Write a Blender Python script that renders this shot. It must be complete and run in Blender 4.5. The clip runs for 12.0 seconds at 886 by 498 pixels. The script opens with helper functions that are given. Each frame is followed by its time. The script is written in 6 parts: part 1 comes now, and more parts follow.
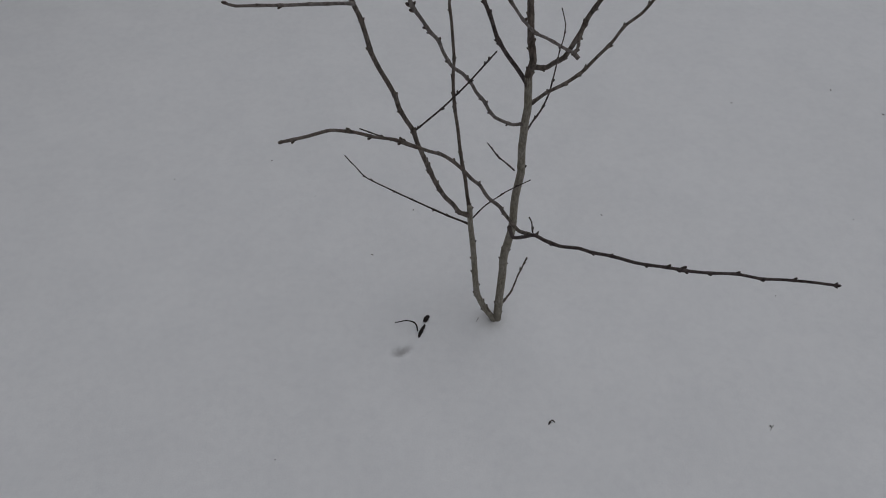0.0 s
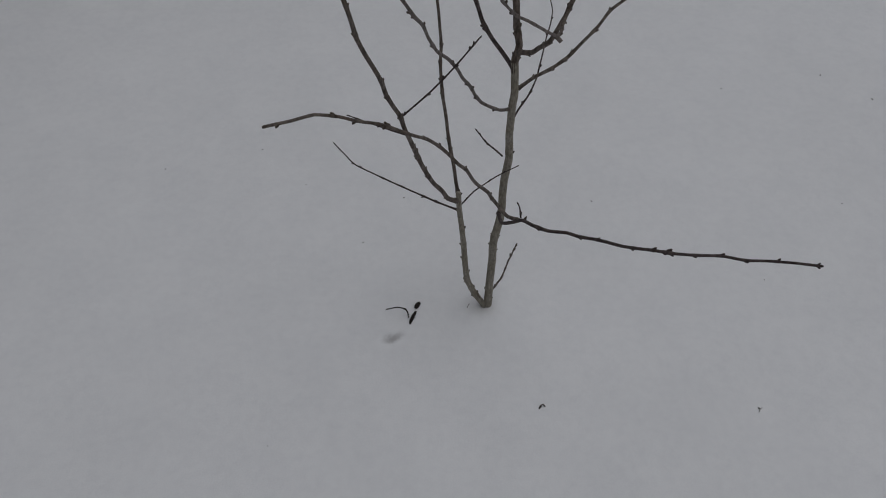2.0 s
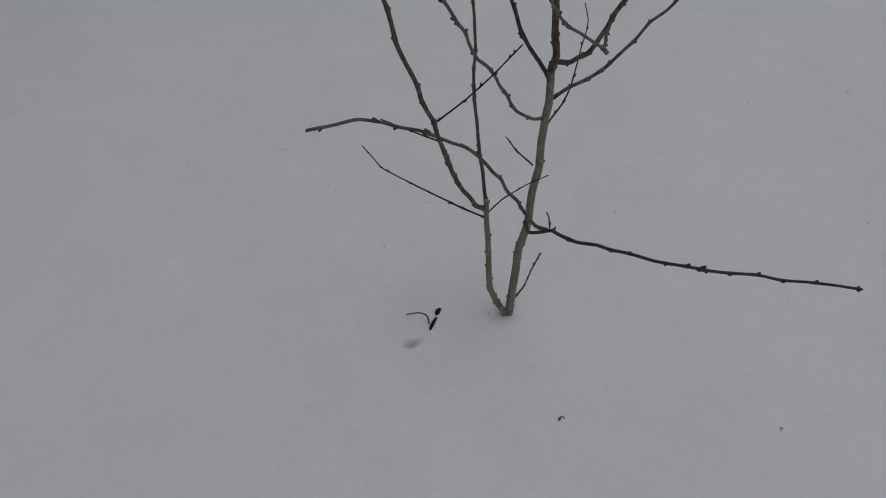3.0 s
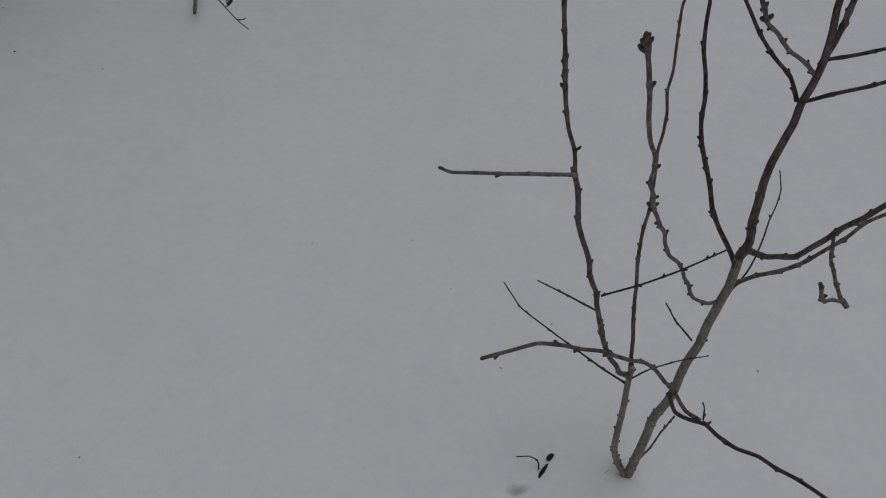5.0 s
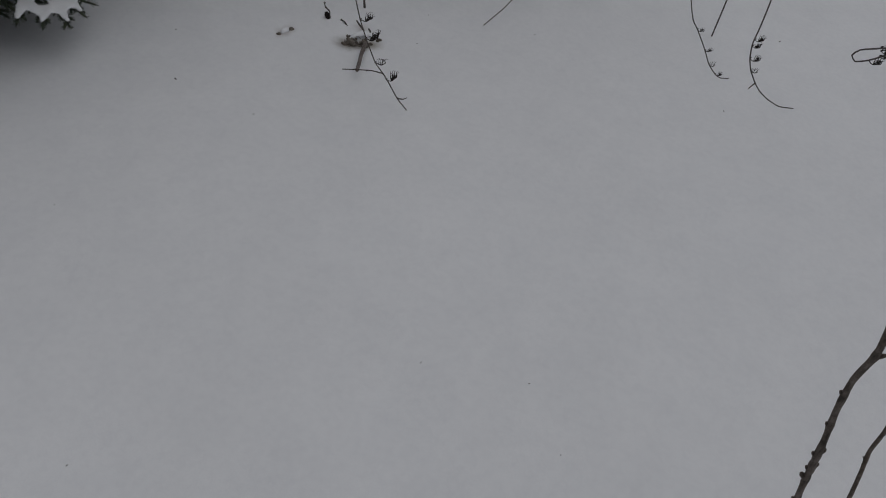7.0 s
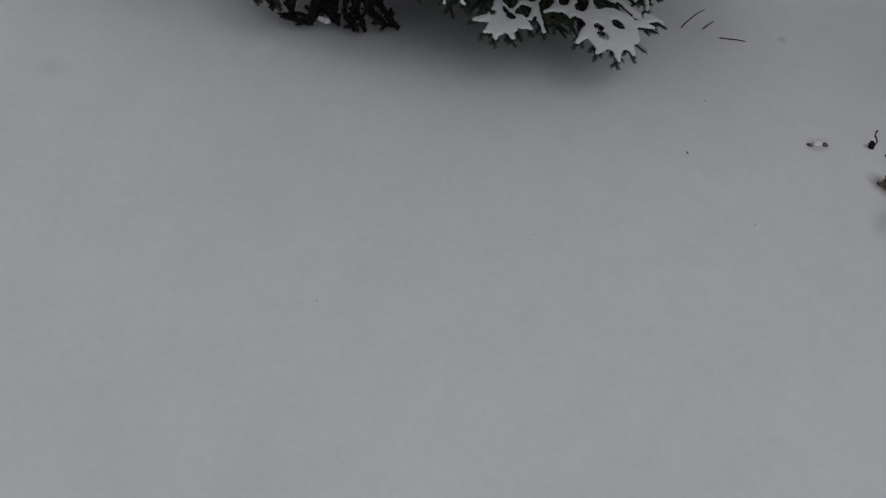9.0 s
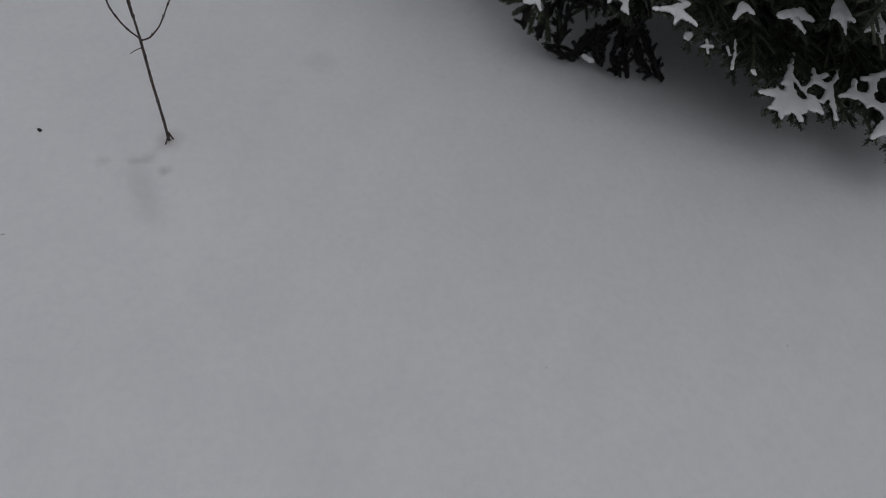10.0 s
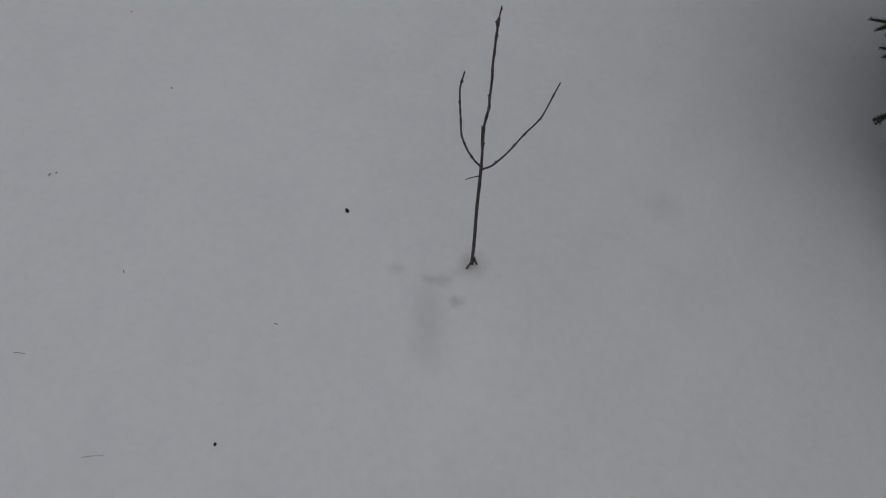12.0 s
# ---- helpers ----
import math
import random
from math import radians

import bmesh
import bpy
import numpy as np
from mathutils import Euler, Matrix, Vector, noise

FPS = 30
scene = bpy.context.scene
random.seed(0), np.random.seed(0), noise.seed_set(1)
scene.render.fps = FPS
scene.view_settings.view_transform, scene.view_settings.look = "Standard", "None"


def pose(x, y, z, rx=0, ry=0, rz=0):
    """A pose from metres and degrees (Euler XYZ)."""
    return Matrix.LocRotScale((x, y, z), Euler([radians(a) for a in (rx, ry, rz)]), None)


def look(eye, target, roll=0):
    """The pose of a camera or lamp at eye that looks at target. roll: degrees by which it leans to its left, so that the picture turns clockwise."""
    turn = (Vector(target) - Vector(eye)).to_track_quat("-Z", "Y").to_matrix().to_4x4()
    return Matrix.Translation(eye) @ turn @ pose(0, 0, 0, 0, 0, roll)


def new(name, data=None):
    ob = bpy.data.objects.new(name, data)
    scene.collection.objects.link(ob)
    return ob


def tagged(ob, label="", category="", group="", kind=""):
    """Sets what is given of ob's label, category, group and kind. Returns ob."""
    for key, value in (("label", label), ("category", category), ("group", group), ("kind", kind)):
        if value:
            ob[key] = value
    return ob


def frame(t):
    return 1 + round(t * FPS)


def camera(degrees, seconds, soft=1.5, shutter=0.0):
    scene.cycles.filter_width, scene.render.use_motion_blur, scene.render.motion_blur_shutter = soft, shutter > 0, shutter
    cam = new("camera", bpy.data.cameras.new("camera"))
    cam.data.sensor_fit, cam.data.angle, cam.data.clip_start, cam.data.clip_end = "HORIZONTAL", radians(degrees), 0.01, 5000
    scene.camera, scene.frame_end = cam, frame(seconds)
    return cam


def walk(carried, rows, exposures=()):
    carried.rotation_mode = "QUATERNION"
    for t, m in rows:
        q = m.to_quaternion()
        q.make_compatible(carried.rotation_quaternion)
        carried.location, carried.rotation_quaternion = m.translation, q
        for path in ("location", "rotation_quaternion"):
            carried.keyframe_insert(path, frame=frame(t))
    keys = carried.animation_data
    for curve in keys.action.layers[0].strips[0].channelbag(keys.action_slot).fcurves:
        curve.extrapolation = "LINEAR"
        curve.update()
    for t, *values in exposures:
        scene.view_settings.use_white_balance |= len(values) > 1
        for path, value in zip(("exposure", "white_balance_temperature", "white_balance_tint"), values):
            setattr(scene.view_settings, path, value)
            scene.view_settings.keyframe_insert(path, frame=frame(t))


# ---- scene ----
cam = camera(60.2, 12.0, soft=1.0)
PATH = [
    (0, (0.081, 0.11, 1.582), (0.061, 1.442, 0.09), 3.4),
    (0.5, (0.081, 0.109, 1.583), (0.066, 1.436, 0.087), 3.6),
    (1, (0.085, 0.105, 1.58), (0.076, 1.425, 0.077), 3.9),
    (1.5, (0.095, 0.1, 1.581), (0.082, 1.414, 0.073), 3.5),
    (2, (0.096, 0.098, 1.582), (0.088, 1.412, 0.075), 3.3),
    (2.5, (0.087, 0.098, 1.579), (0.078, 1.414, 0.072), 3.7),
    (2.7, (0.074, 0.102, 1.576), (0.064, 1.417, 0.07), 4.2),
    (4.5, (-0.039, 0.236, 1.604), (-0.245, 1.587, 0.143), 6.5),
    (5, (-0.091, 0.34, 1.617), (-0.358, 1.683, 0.159), 6.6),
    (5.5, (-0.127, 0.421, 1.631), (-0.458, 1.755, 0.178), 6.5),
    (6, (-0.175, 0.517, 1.654), (-0.563, 1.839, 0.204), 7.1),
    (6.5, (-0.231, 0.604, 1.672), (-0.675, 1.907, 0.221), 8.9),
    (6.7, (-0.252, 0.638, 1.667), (-0.721, 1.931, 0.215), 9.9),
    (8.3, (-0.525, 0.675, 1.638), (-1.561, 1.607, 0.203), 10.4),
    (8.5, (-0.574, 0.655, 1.628), (-1.646, 1.527, 0.182), 11.4),
    (8.8, (-0.673, 0.604, 1.593), (-1.786, 1.352, 0.109), 11.6),
    (9, (-0.746, 0.569, 1.571), (-1.872, 1.252, 0.066), 11.5),
    (9.5, (-0.895, 0.478, 1.544), (-2.049, 1.054, 0.015), 13.9),
    (9.8, (-0.931, 0.425, 1.542), (-2.139, 0.874, 0.013), 13.3),
    (10, (-1.006, 0.348, 1.534), (-2.219, 0.703, -0.016), 12.9),
    (10.3, (-1.055, 0.317, 1.534), (-2.295, 0.484, -0.026), 10.7),
    (10.5, (-1.108, 0.278, 1.517), (-2.358, 0.338, -0.043), 10.0),
    (10.8, (-1.184, 0.226, 1.498), (-2.440, 0.212, -0.058), 11.3),
    (11, (-1.244, 0.231, 1.489), (-2.489, 0.138, -0.073), 10.5),
    (11.3, (-1.346, 0.202, 1.471), (-2.567, 0.034, -0.104), 11.2),
    (11.5, (-1.39, 0.185, 1.469), (-2.6, -0.002, -0.112), 11.6),
    (12, (-1.505, 0.152, 1.459), (-2.685, -0.113, -0.134), 8.7),
]
walk(cam, [(t, look(eye, target, roll)) for t, eye, target, roll in PATH], [(0, -0.06, 6300, 10.5), (6.5, -0.11, 6300, 10.5), (8.5, 0.0, 6300, 10.5), (10.3, -0.01, 6300, 10.5), (12, -0.09, 6300, 10.5)])

# ---- light: a flat overcast winter sky ----
SUN_UP, SUN_TURN = 76.0, 75.0
world = bpy.data.worlds.new("overcast_sky")
scene.world = world
world.use_nodes = True
wn = world.node_tree
sky = wn.nodes.new("ShaderNodeTexSky")
sky.sky_type = "NISHITA"
sky.sun_disc = False
sky.sun_elevation = radians(SUN_UP)
sky.sun_rotation = radians(SUN_TURN)
sky.air_density, sky.dust_density, sky.ozone_density = 1.0, 8.0, 1.0
wn.nodes["Background"].inputs["Strength"].default_value = 0.10
grey = wn.nodes.new("ShaderNodeHueSaturation")  # cloud takes most of the blue out of the sky
grey.inputs["Saturation"].default_value = 0.25
wn.links.new(sky.outputs["Color"], grey.inputs["Color"])
even = wn.nodes.new("ShaderNodeGamma")  # and spreads its light evenly
even.inputs["Gamma"].default_value = 0.6
wn.links.new(grey.outputs["Color"], even.inputs["Color"])
wn.links.new(even.outputs["Color"], wn.nodes["Background"].inputs["Color"])
sun = new("sun", bpy.data.lights.new("sun", "SUN"))
sun.data.energy, sun.data.angle, sun.data.color = 0.3, radians(80), (1.0, 0.98, 0.95)
sun.matrix_world = look((3.0 * math.sin(radians(SUN_TURN)), 3.0 * math.cos(radians(SUN_TURN)), 3.0 * math.tan(radians(SUN_UP))), (0, 0, 0))


# ---- materials ----
def node_material(name, roughness=0.7):
    m = bpy.data.materials.new(name)
    m.use_nodes = True
    b = m.node_tree.nodes["Principled BSDF"]
    b.inputs["Roughness"].default_value = roughness
    return m, m.node_tree, b


def noise_node(nt, scale, detail=4.0, rough=0.55, coords="Object", stretch=(1, 1, 1)):
    tc = nt.nodes.new("ShaderNodeTexCoord")
    mp = nt.nodes.new("ShaderNodeMapping")
    mp.inputs["Scale"].default_value = stretch
    n = nt.nodes.new("ShaderNodeTexNoise")
    n.inputs["Scale"].default_value, n.inputs["Detail"].default_value, n.inputs["Roughness"].default_value = scale, detail, rough
    nt.links.new(tc.outputs[coords], mp.inputs["Vector"])
    nt.links.new(mp.outputs["Vector"], n.inputs["Vector"])
    return n


def ramp_node(nt, source, stops):
    r = nt.nodes.new("ShaderNodeValToRGB")
    while len(r.color_ramp.elements) < len(stops):
        r.color_ramp.elements.new(0.5)
    for e, (at, c) in zip(r.color_ramp.elements, stops):
        e.position, e.color = at, (*c, 1)
    nt.links.new(source, r.inputs["Fac"])
    return r


def mix_node(nt, a, b, fac, mode="MULTIPLY"):
    m = nt.nodes.new("ShaderNodeMix")
    m.data_type, m.blend_type = "RGBA", mode
    m.inputs["Factor"].default_value = fac
    nt.links.new(a, m.inputs["A"])
    nt.links.new(b, m.inputs["B"])
    return m


def add_bump(nt, bsdf, sources, distance=0.002):
    """Chains bumps from (height socket, strength) pairs."""
    last = None
    for height, strength in sources:
        b = nt.nodes.new("ShaderNodeBump")
        b.inputs["Strength"].default_value, b.inputs["Distance"].default_value = strength, distance
        nt.links.new(height, b.inputs["Height"])
        if last is not None:
            nt.links.new(last, b.inputs["Normal"])
        last = b.outputs["Normal"]
    nt.links.new(last, bsdf.inputs["Normal"])


def snow_material(name, tint, grain, marks=()):
    m, nt, b = node_material(name, 0.55)
    broad = noise_node(nt, 1.7, 5, 0.6)
    fine = noise_node(nt, 45, 4, 0.6)
    crystals = noise_node(nt, 420, 3, 0.75)
    lumps = noise_node(nt, 13, 3, 0.6)
    low = tuple(c * 0.955 for c in tint)
    base = ramp_node(nt, broad.outputs["Fac"], [(0.3, low), (0.7, tint)])
    mottle = ramp_node(nt, noise_node(nt, 6.5, 4, 0.6).outputs["Fac"], [(0.34, (0.968, 0.970, 0.974)), (0.62, (1, 1, 1))])
    base = mix_node(nt, base.outputs["Color"], mottle.outputs["Color"], 1.0)
    speck = ramp_node(nt, fine.outputs["Fac"], [(0.25, (0.955, 0.955, 0.96)), (0.6, (1, 1, 1))])
    grit = ramp_node(nt, crystals.outputs["Fac"], [(0.30, (0.93, 0.93, 0.94)), (0.62, (1, 1, 1))])
    both = mix_node(nt, base.outputs["Result"], speck.outputs["Color"], 1.0)
    color = mix_node(nt, both.outputs["Result"], grit.outputs["Color"], 1.0).outputs["Result"]
    for mark in marks:
        color = blotch(nt, color, *mark)
    nt.links.new(color, b.inputs["Base Color"])
    b.inputs["Specular IOR Level"].default_value = 0.2
    add_bump(nt, b, [(lumps.outputs["Fac"], 0.14), (fine.outputs["Fac"], 0.10), (crystals.outputs["Fac"], grain)], 0.004)
    return m


def blotch(nt, color, centre, size, turn, tint, amount):
    """A soft smudge multiplied into the snow colour: centre and half size in metres on the ground."""
    tc = nt.nodes.new("ShaderNodeTexCoord")
    warp = noise_node(nt, 38, 3, 0.6)
    shift = nt.nodes.new("ShaderNodeVectorMath")
    shift.operation = "SUBTRACT"
    shift.inputs[1].default_value = (0.5, 0.5, 0.5)
    nt.links.new(warp.outputs["Color"], shift.inputs[0])
    small = nt.nodes.new("ShaderNodeVectorMath")
    small.operation = "SCALE"
    small.inputs["Scale"].default_value = 0.030
    nt.links.new(shift.outputs["Vector"], small.inputs[0])
    add = nt.nodes.new("ShaderNodeVectorMath")
    nt.links.new(tc.outputs["Object"], add.inputs[0])
    nt.links.new(small.outputs["Vector"], add.inputs[1])
    mp = nt.nodes.new("ShaderNodeMapping")
    mp.vector_type = "TEXTURE"
    mp.inputs["Location"].default_value = (*centre, 0)
    mp.inputs["Rotation"].default_value = (0, 0, turn)
    mp.inputs["Scale"].default_value = (*size, 1.0)
    nt.links.new(add.outputs["Vector"], mp.inputs["Vector"])
    ball = nt.nodes.new("ShaderNodeTexGradient")
    ball.gradient_type = "SPHERICAL"
    nt.links.new(mp.outputs["Vector"], ball.inputs["Vector"])
    soft = nt.nodes.new("ShaderNodeMapRange")
    soft.interpolation_type = "SMOOTHSTEP"
    soft.inputs["To Max"].default_value = amount
    nt.links.new(ball.outputs["Fac"], soft.inputs["Value"])
    m = nt.nodes.new("ShaderNodeMix")
    m.data_type, m.blend_type = "RGBA", "MULTIPLY"
    nt.links.new(soft.outputs["Result"], m.inputs["Factor"])
    nt.links.new(color, m.inputs["A"])
    m.inputs["B"].default_value = (*tint, 1)
    return m.outputs["Result"]


STAINS_AND_SHADE = [  # centre, half size, turn, tint, strength
    ((-2.481, -0.056), (0.026, 0.038), 0.25, (0.62, 0.60, 0.60), 0.48), ((-2.513, -0.030), (0.055, 0.026), -0.66, (0.72, 0.68, 0.68), 0.25), ((-2.472, -0.088), (0.022, 0.034), 0.0, (0.66, 0.64, 0.64), 0.40),
    ((-2.441, -0.008), (0.024, 0.028), 0.0, (0.62, 0.60, 0.60), 0.55), ((-2.470, -0.166), (0.028, 0.038), 0.0, (0.70, 0.68, 0.68), 0.40),
    ((-2.370, -0.052), (0.175, 0.054), 0.36, (0.72, 0.71, 0.71), 0.42), ((-2.546, -0.004), (0.055, 0.050), 0.0, (0.70, 0.63, 0.62), 0.50),
]
STAINS_AND_SHADE += [
    ((-2.948, 0.393), (0.075, 0.075), 0.0, (0.76, 0.75, 0.75), 0.35), ((-0.022, 1.167), (0.040, 0.020), 0.45, (0.40, 0.39, 0.39), 0.75),
    # the last one is soft shade round the fruit tree's foot, painted into the snow
    ((-1.757, 2.800), (0.085, 0.072), 0.5, (0.26, 0.23, 0.19), 1.0), ((-1.705, 2.845), (0.085, 0.066), 0.5, (0.34, 0.30, 0.24), 1.0), ((-2.555, 3.016), (0.030, 0.034), 0.5, (0.60, 0.57, 0.55), 0.50), ((-1.785, 2.930), (0.050, 0.040), 0.5, (0.60, 0.56, 0.52), 0.50), ((-1.988, 2.702), (0.042, 0.064), 0.0, (0.52, 0.47, 0.44), 0.75), ((0.19, 1.262), (0.060, 0.050), 0.0, (0.66, 0.64, 0.62), 0.35),
]


def bark_material(name, dark, light, blotch, scale=60.0):
    m, nt, b = node_material(name, 0.75)
    streak = noise_node(nt, scale, 6, 0.65, stretch=(1, 1, 0.35))
    fine = noise_node(nt, scale * 6, 4, 0.6)
    patch = noise_node(nt, scale * 0.16, 3, 0.6)
    base = ramp_node(nt, streak.outputs["Fac"], [(0.36, dark), (0.66, light)])
    worn = ramp_node(nt, patch.outputs["Fac"], [(0.38, blotch), (0.62, (1, 1, 1))])
    both = mix_node(nt, base.outputs["Color"], worn.outputs["Color"], 0.8)
    pores = ramp_node(nt, fine.outputs["Fac"], [(0.32, (0.55, 0.53, 0.52)), (0.48, (1, 1, 1))])
    both = mix_node(nt, both.outputs["Result"], pores.outputs["Color"], 0.8)
    nt.links.new(both.outputs["Result"], b.inputs["Base Color"])
    b.inputs["Specular IOR Level"].default_value = 0.25
    add_bump(nt, b, [(streak.outputs["Fac"], 0.6), (fine.outputs["Fac"], 0.4)], 0.0015)
    return m


def needle_material(name, tones, fresh):
    m, nt, b = node_material(name, 0.6)
    geo = nt.nodes.new("ShaderNodeNewGeometry")
    tone = ramp_node(nt, geo.outputs["Random Per Island"], [(0.0, tones[0]), (0.55, tones[1]), (1.0, tones[2])])
    patch = noise_node(nt, 5, 3)
    shade = ramp_node(nt, patch.outputs["Fac"], [(0.35, (0.75, 0.78, 0.8)), (0.65, fresh)])
    both = mix_node(nt, tone.outputs["Color"], shade.outputs["Color"], 1.0)
    nt.links.new(both.outputs["Result"], b.inputs["Base Color"])
    b.inputs["Specular IOR Level"].default_value = 0.18
    return m


SNOW = snow_material("fresh_snow", (0.86, 0.87, 0.89), 0.25, STAINS_AND_SHADE)
BOUGH_SNOW = snow_material("settled_bough_snow", (0.88, 0.89, 0.91), 0.15)
OLD_BARK = bark_material("grey_olive_bark", (0.190, 0.175, 0.142), (0.378, 0.352, 0.302), (0.74, 0.71, 0.64), 260)
MID_BARK = bark_material("grey_brown_bark", (0.060, 0.051, 0.044), (0.223, 0.189, 0.168), (0.62, 0.56, 0.5), 170)
YOUNG_BARK = bark_material("dark_twig_bark", (0.034, 0.027, 0.027), (0.135, 0.109, 0.104), (0.65, 0.58, 0.55), 210)
PALE_TWIG = bark_material("silvery_twig_bark", (0.090, 0.079, 0.073), (0.280, 0.251, 0.239), (0.7, 0.65, 0.6), 190)
BUD_SKIN = bark_material("bud_scale_brown", (0.060, 0.050, 0.044), (0.170, 0.142, 0.124), (0.7, 0.6, 0.55), 200)
RED_BARK = bark_material("reddish_sapling_bark", (0.056, 0.045, 0.043), (0.178, 0.148, 0.141), (0.7, 0.60, 0.58), 200)
SHRUB_BARK = bark_material("olive_shrub_bark", (0.100, 0.084, 0.066), (0.258, 0.222, 0.176), (0.55, 0.50, 0.44), 75)
CUT_WOOD = bark_material("dark_cut_wood", (0.020, 0.016, 0.014), (0.065, 0.050, 0.042), (0.6, 0.55, 0.5), 120)
SPRUCE_BARK = bark_material("spruce_bark", (0.030, 0.022, 0.016), (0.090, 0.070, 0.052), (0.6, 0.55, 0.5), 45)
WEED_STALK = bark_material("dry_weed_stalk", (0.058, 0.053, 0.051), (0.200, 0.184, 0.175), (0.7, 0.62, 0.58), 120)
WEED_HUSK = bark_material("black_dry_husk", (0.014, 0.011, 0.010), (0.045, 0.036, 0.032), (0.7, 0.6, 0.6), 220)
DEAD_LEAF = bark_material("blackened_dead_leaf", (0.010, 0.008, 0.007), (0.040, 0.032, 0.028), (0.6, 0.5, 0.5), 150)
ROT_CROWN = bark_material("brown_rotted_plant", (0.095, 0.082, 0.072), (0.270, 0.240, 0.208), (0.5, 0.45, 0.38), 70)
FLAKE = bark_material("dark_flake", (0.022, 0.017, 0.014), (0.060, 0.046, 0.038), (0.8, 0.7, 0.65), 400)
NEEDLE = needle_material("spruce_needle_green", ((0.038, 0.048, 0.037), (0.066, 0.080, 0.057), (0.110, 0.122, 0.082)), (1, 1, 0.95))
DEAD_NEEDLE = needle_material("dead_needle_brown", ((0.018, 0.017, 0.018), (0.030, 0.027, 0.027), (0.052, 0.046, 0.044)), (1, 1, 1))


# ---- building helpers ----
def thing(name, at, label, category, group="", kind=""):
    e = new(name)
    e.empty_display_size = 0.05
    e.location = at
    return tagged(e, label, category, group, kind)


def mesh_from(name, verts, faces, material, smooth=True):
    me = bpy.data.meshes.new(name)
    me.from_pydata([tuple(v) for v in verts], [], faces)
    me.materials.append(material)
    if smooth:
        me.polygons.foreach_set("use_smooth", [True] * len(me.polygons))
    me.update()
    return me


def part(name, data, parent, label=""):
    """A mesh, whose vertices are places in the world, as a part of a thing."""
    ob = new(name, data)
    ob.parent = parent
    root = parent
    while root.parent:
        root = root.parent
    if parent == root:
        ob.matrix_parent_inverse = Matrix.Translation(-Vector(root.location))
    return tagged(ob, label)


def spline(points, step, kink=0.0):
    """A curve through the points, smooth or with kinks at them, and its arc positions from 0 to 1."""
    p = [Vector(v) for v in points]
    p = [p[0] * 2 - p[1]] + p + [p[-1] * 2 - p[-2]]
    out = []
    for i in range(1, len(p) - 2):
        a, b, c, d = p[i - 1:i + 3]
        n = max(2, int((c - b).length / step))
        for k in range(n):
            t = k / n
            q = 0.5 * ((2 * b) + (c - a) * t + (2 * a - 5 * b + 4 * c - d) * t * t + (3 * b - a - 3 * c + d) * t ** 3)
            out.append(q.lerp(b.lerp(c, t), kink))
    out.append(p[-2].copy())
    lens = [0.0]
    for u, v in zip(out, out[1:]):
        lens.append(lens[-1] + (v - u).length)
    return out, [s / lens[-1] for s in lens], lens[-1]


def sweep(verts, faces, path, radii, sides=8, flat=1.0):
    """Adds a closed tube along the path to the lists; flat presses it down."""
    start = len(verts)
    side = Vector((0.3, 0.5, 0.8)).orthogonal()
    last = len(path) - 1
    for i, (p, r) in enumerate(zip(path, radii)):
        d = (path[min(i + 1, last)] - path[max(i - 1, 0)]).normalized()
        side = (side - d * side.dot(d))
        side = side.normalized() if side.length > 1e-6 else d.orthogonal().normalized()
        other = d.cross(side)
        for k in range(sides):
            a = 2 * math.pi * k / sides
            o = side * (math.cos(a) * r) + other * (math.sin(a) * r)
            o.z *= flat
            verts.append(p + o)
    for i in range(last):
        for k in range(sides):
            j = (k + 1) % sides
            faces.append((start + i * sides + k, start + i * sides + j, start + (i + 1) * sides + j, start + (i + 1) * sides + k))
    faces.append(tuple(start + k for k in reversed(range(sides))))
    faces.append(tuple(start + last * sides + k for k in range(sides)))


BUDS = {}


def bud_mesh(length, width, material):
    """A pointed, scaly bud that stands on its foot along +z and leans back to the twig; one mesh for each size and bark."""
    key = (length, width, material.name)
    if key not in BUDS:
        verts, faces = [], []
        shape = [(-0.40, 0.75), (0.0, 1.0), (0.35, 1.05), (0.65, 0.90), (0.88, 0.62), (1.0, 0.30)]
        path = [Vector((0.16 * length * h * h, 0, h * length)) for h, _ in shape]
        sweep(verts, faces, path, [w * width for _, w in shape], 6)
        BUDS[key] = mesh_from("bud", verts, faces, material)
    return BUDS[key]


BUD = (0.0054, 0.0019)
BUD_FAT = (0.0072, 0.0027)
BUD_SMALL = (0.0046, 0.0016)


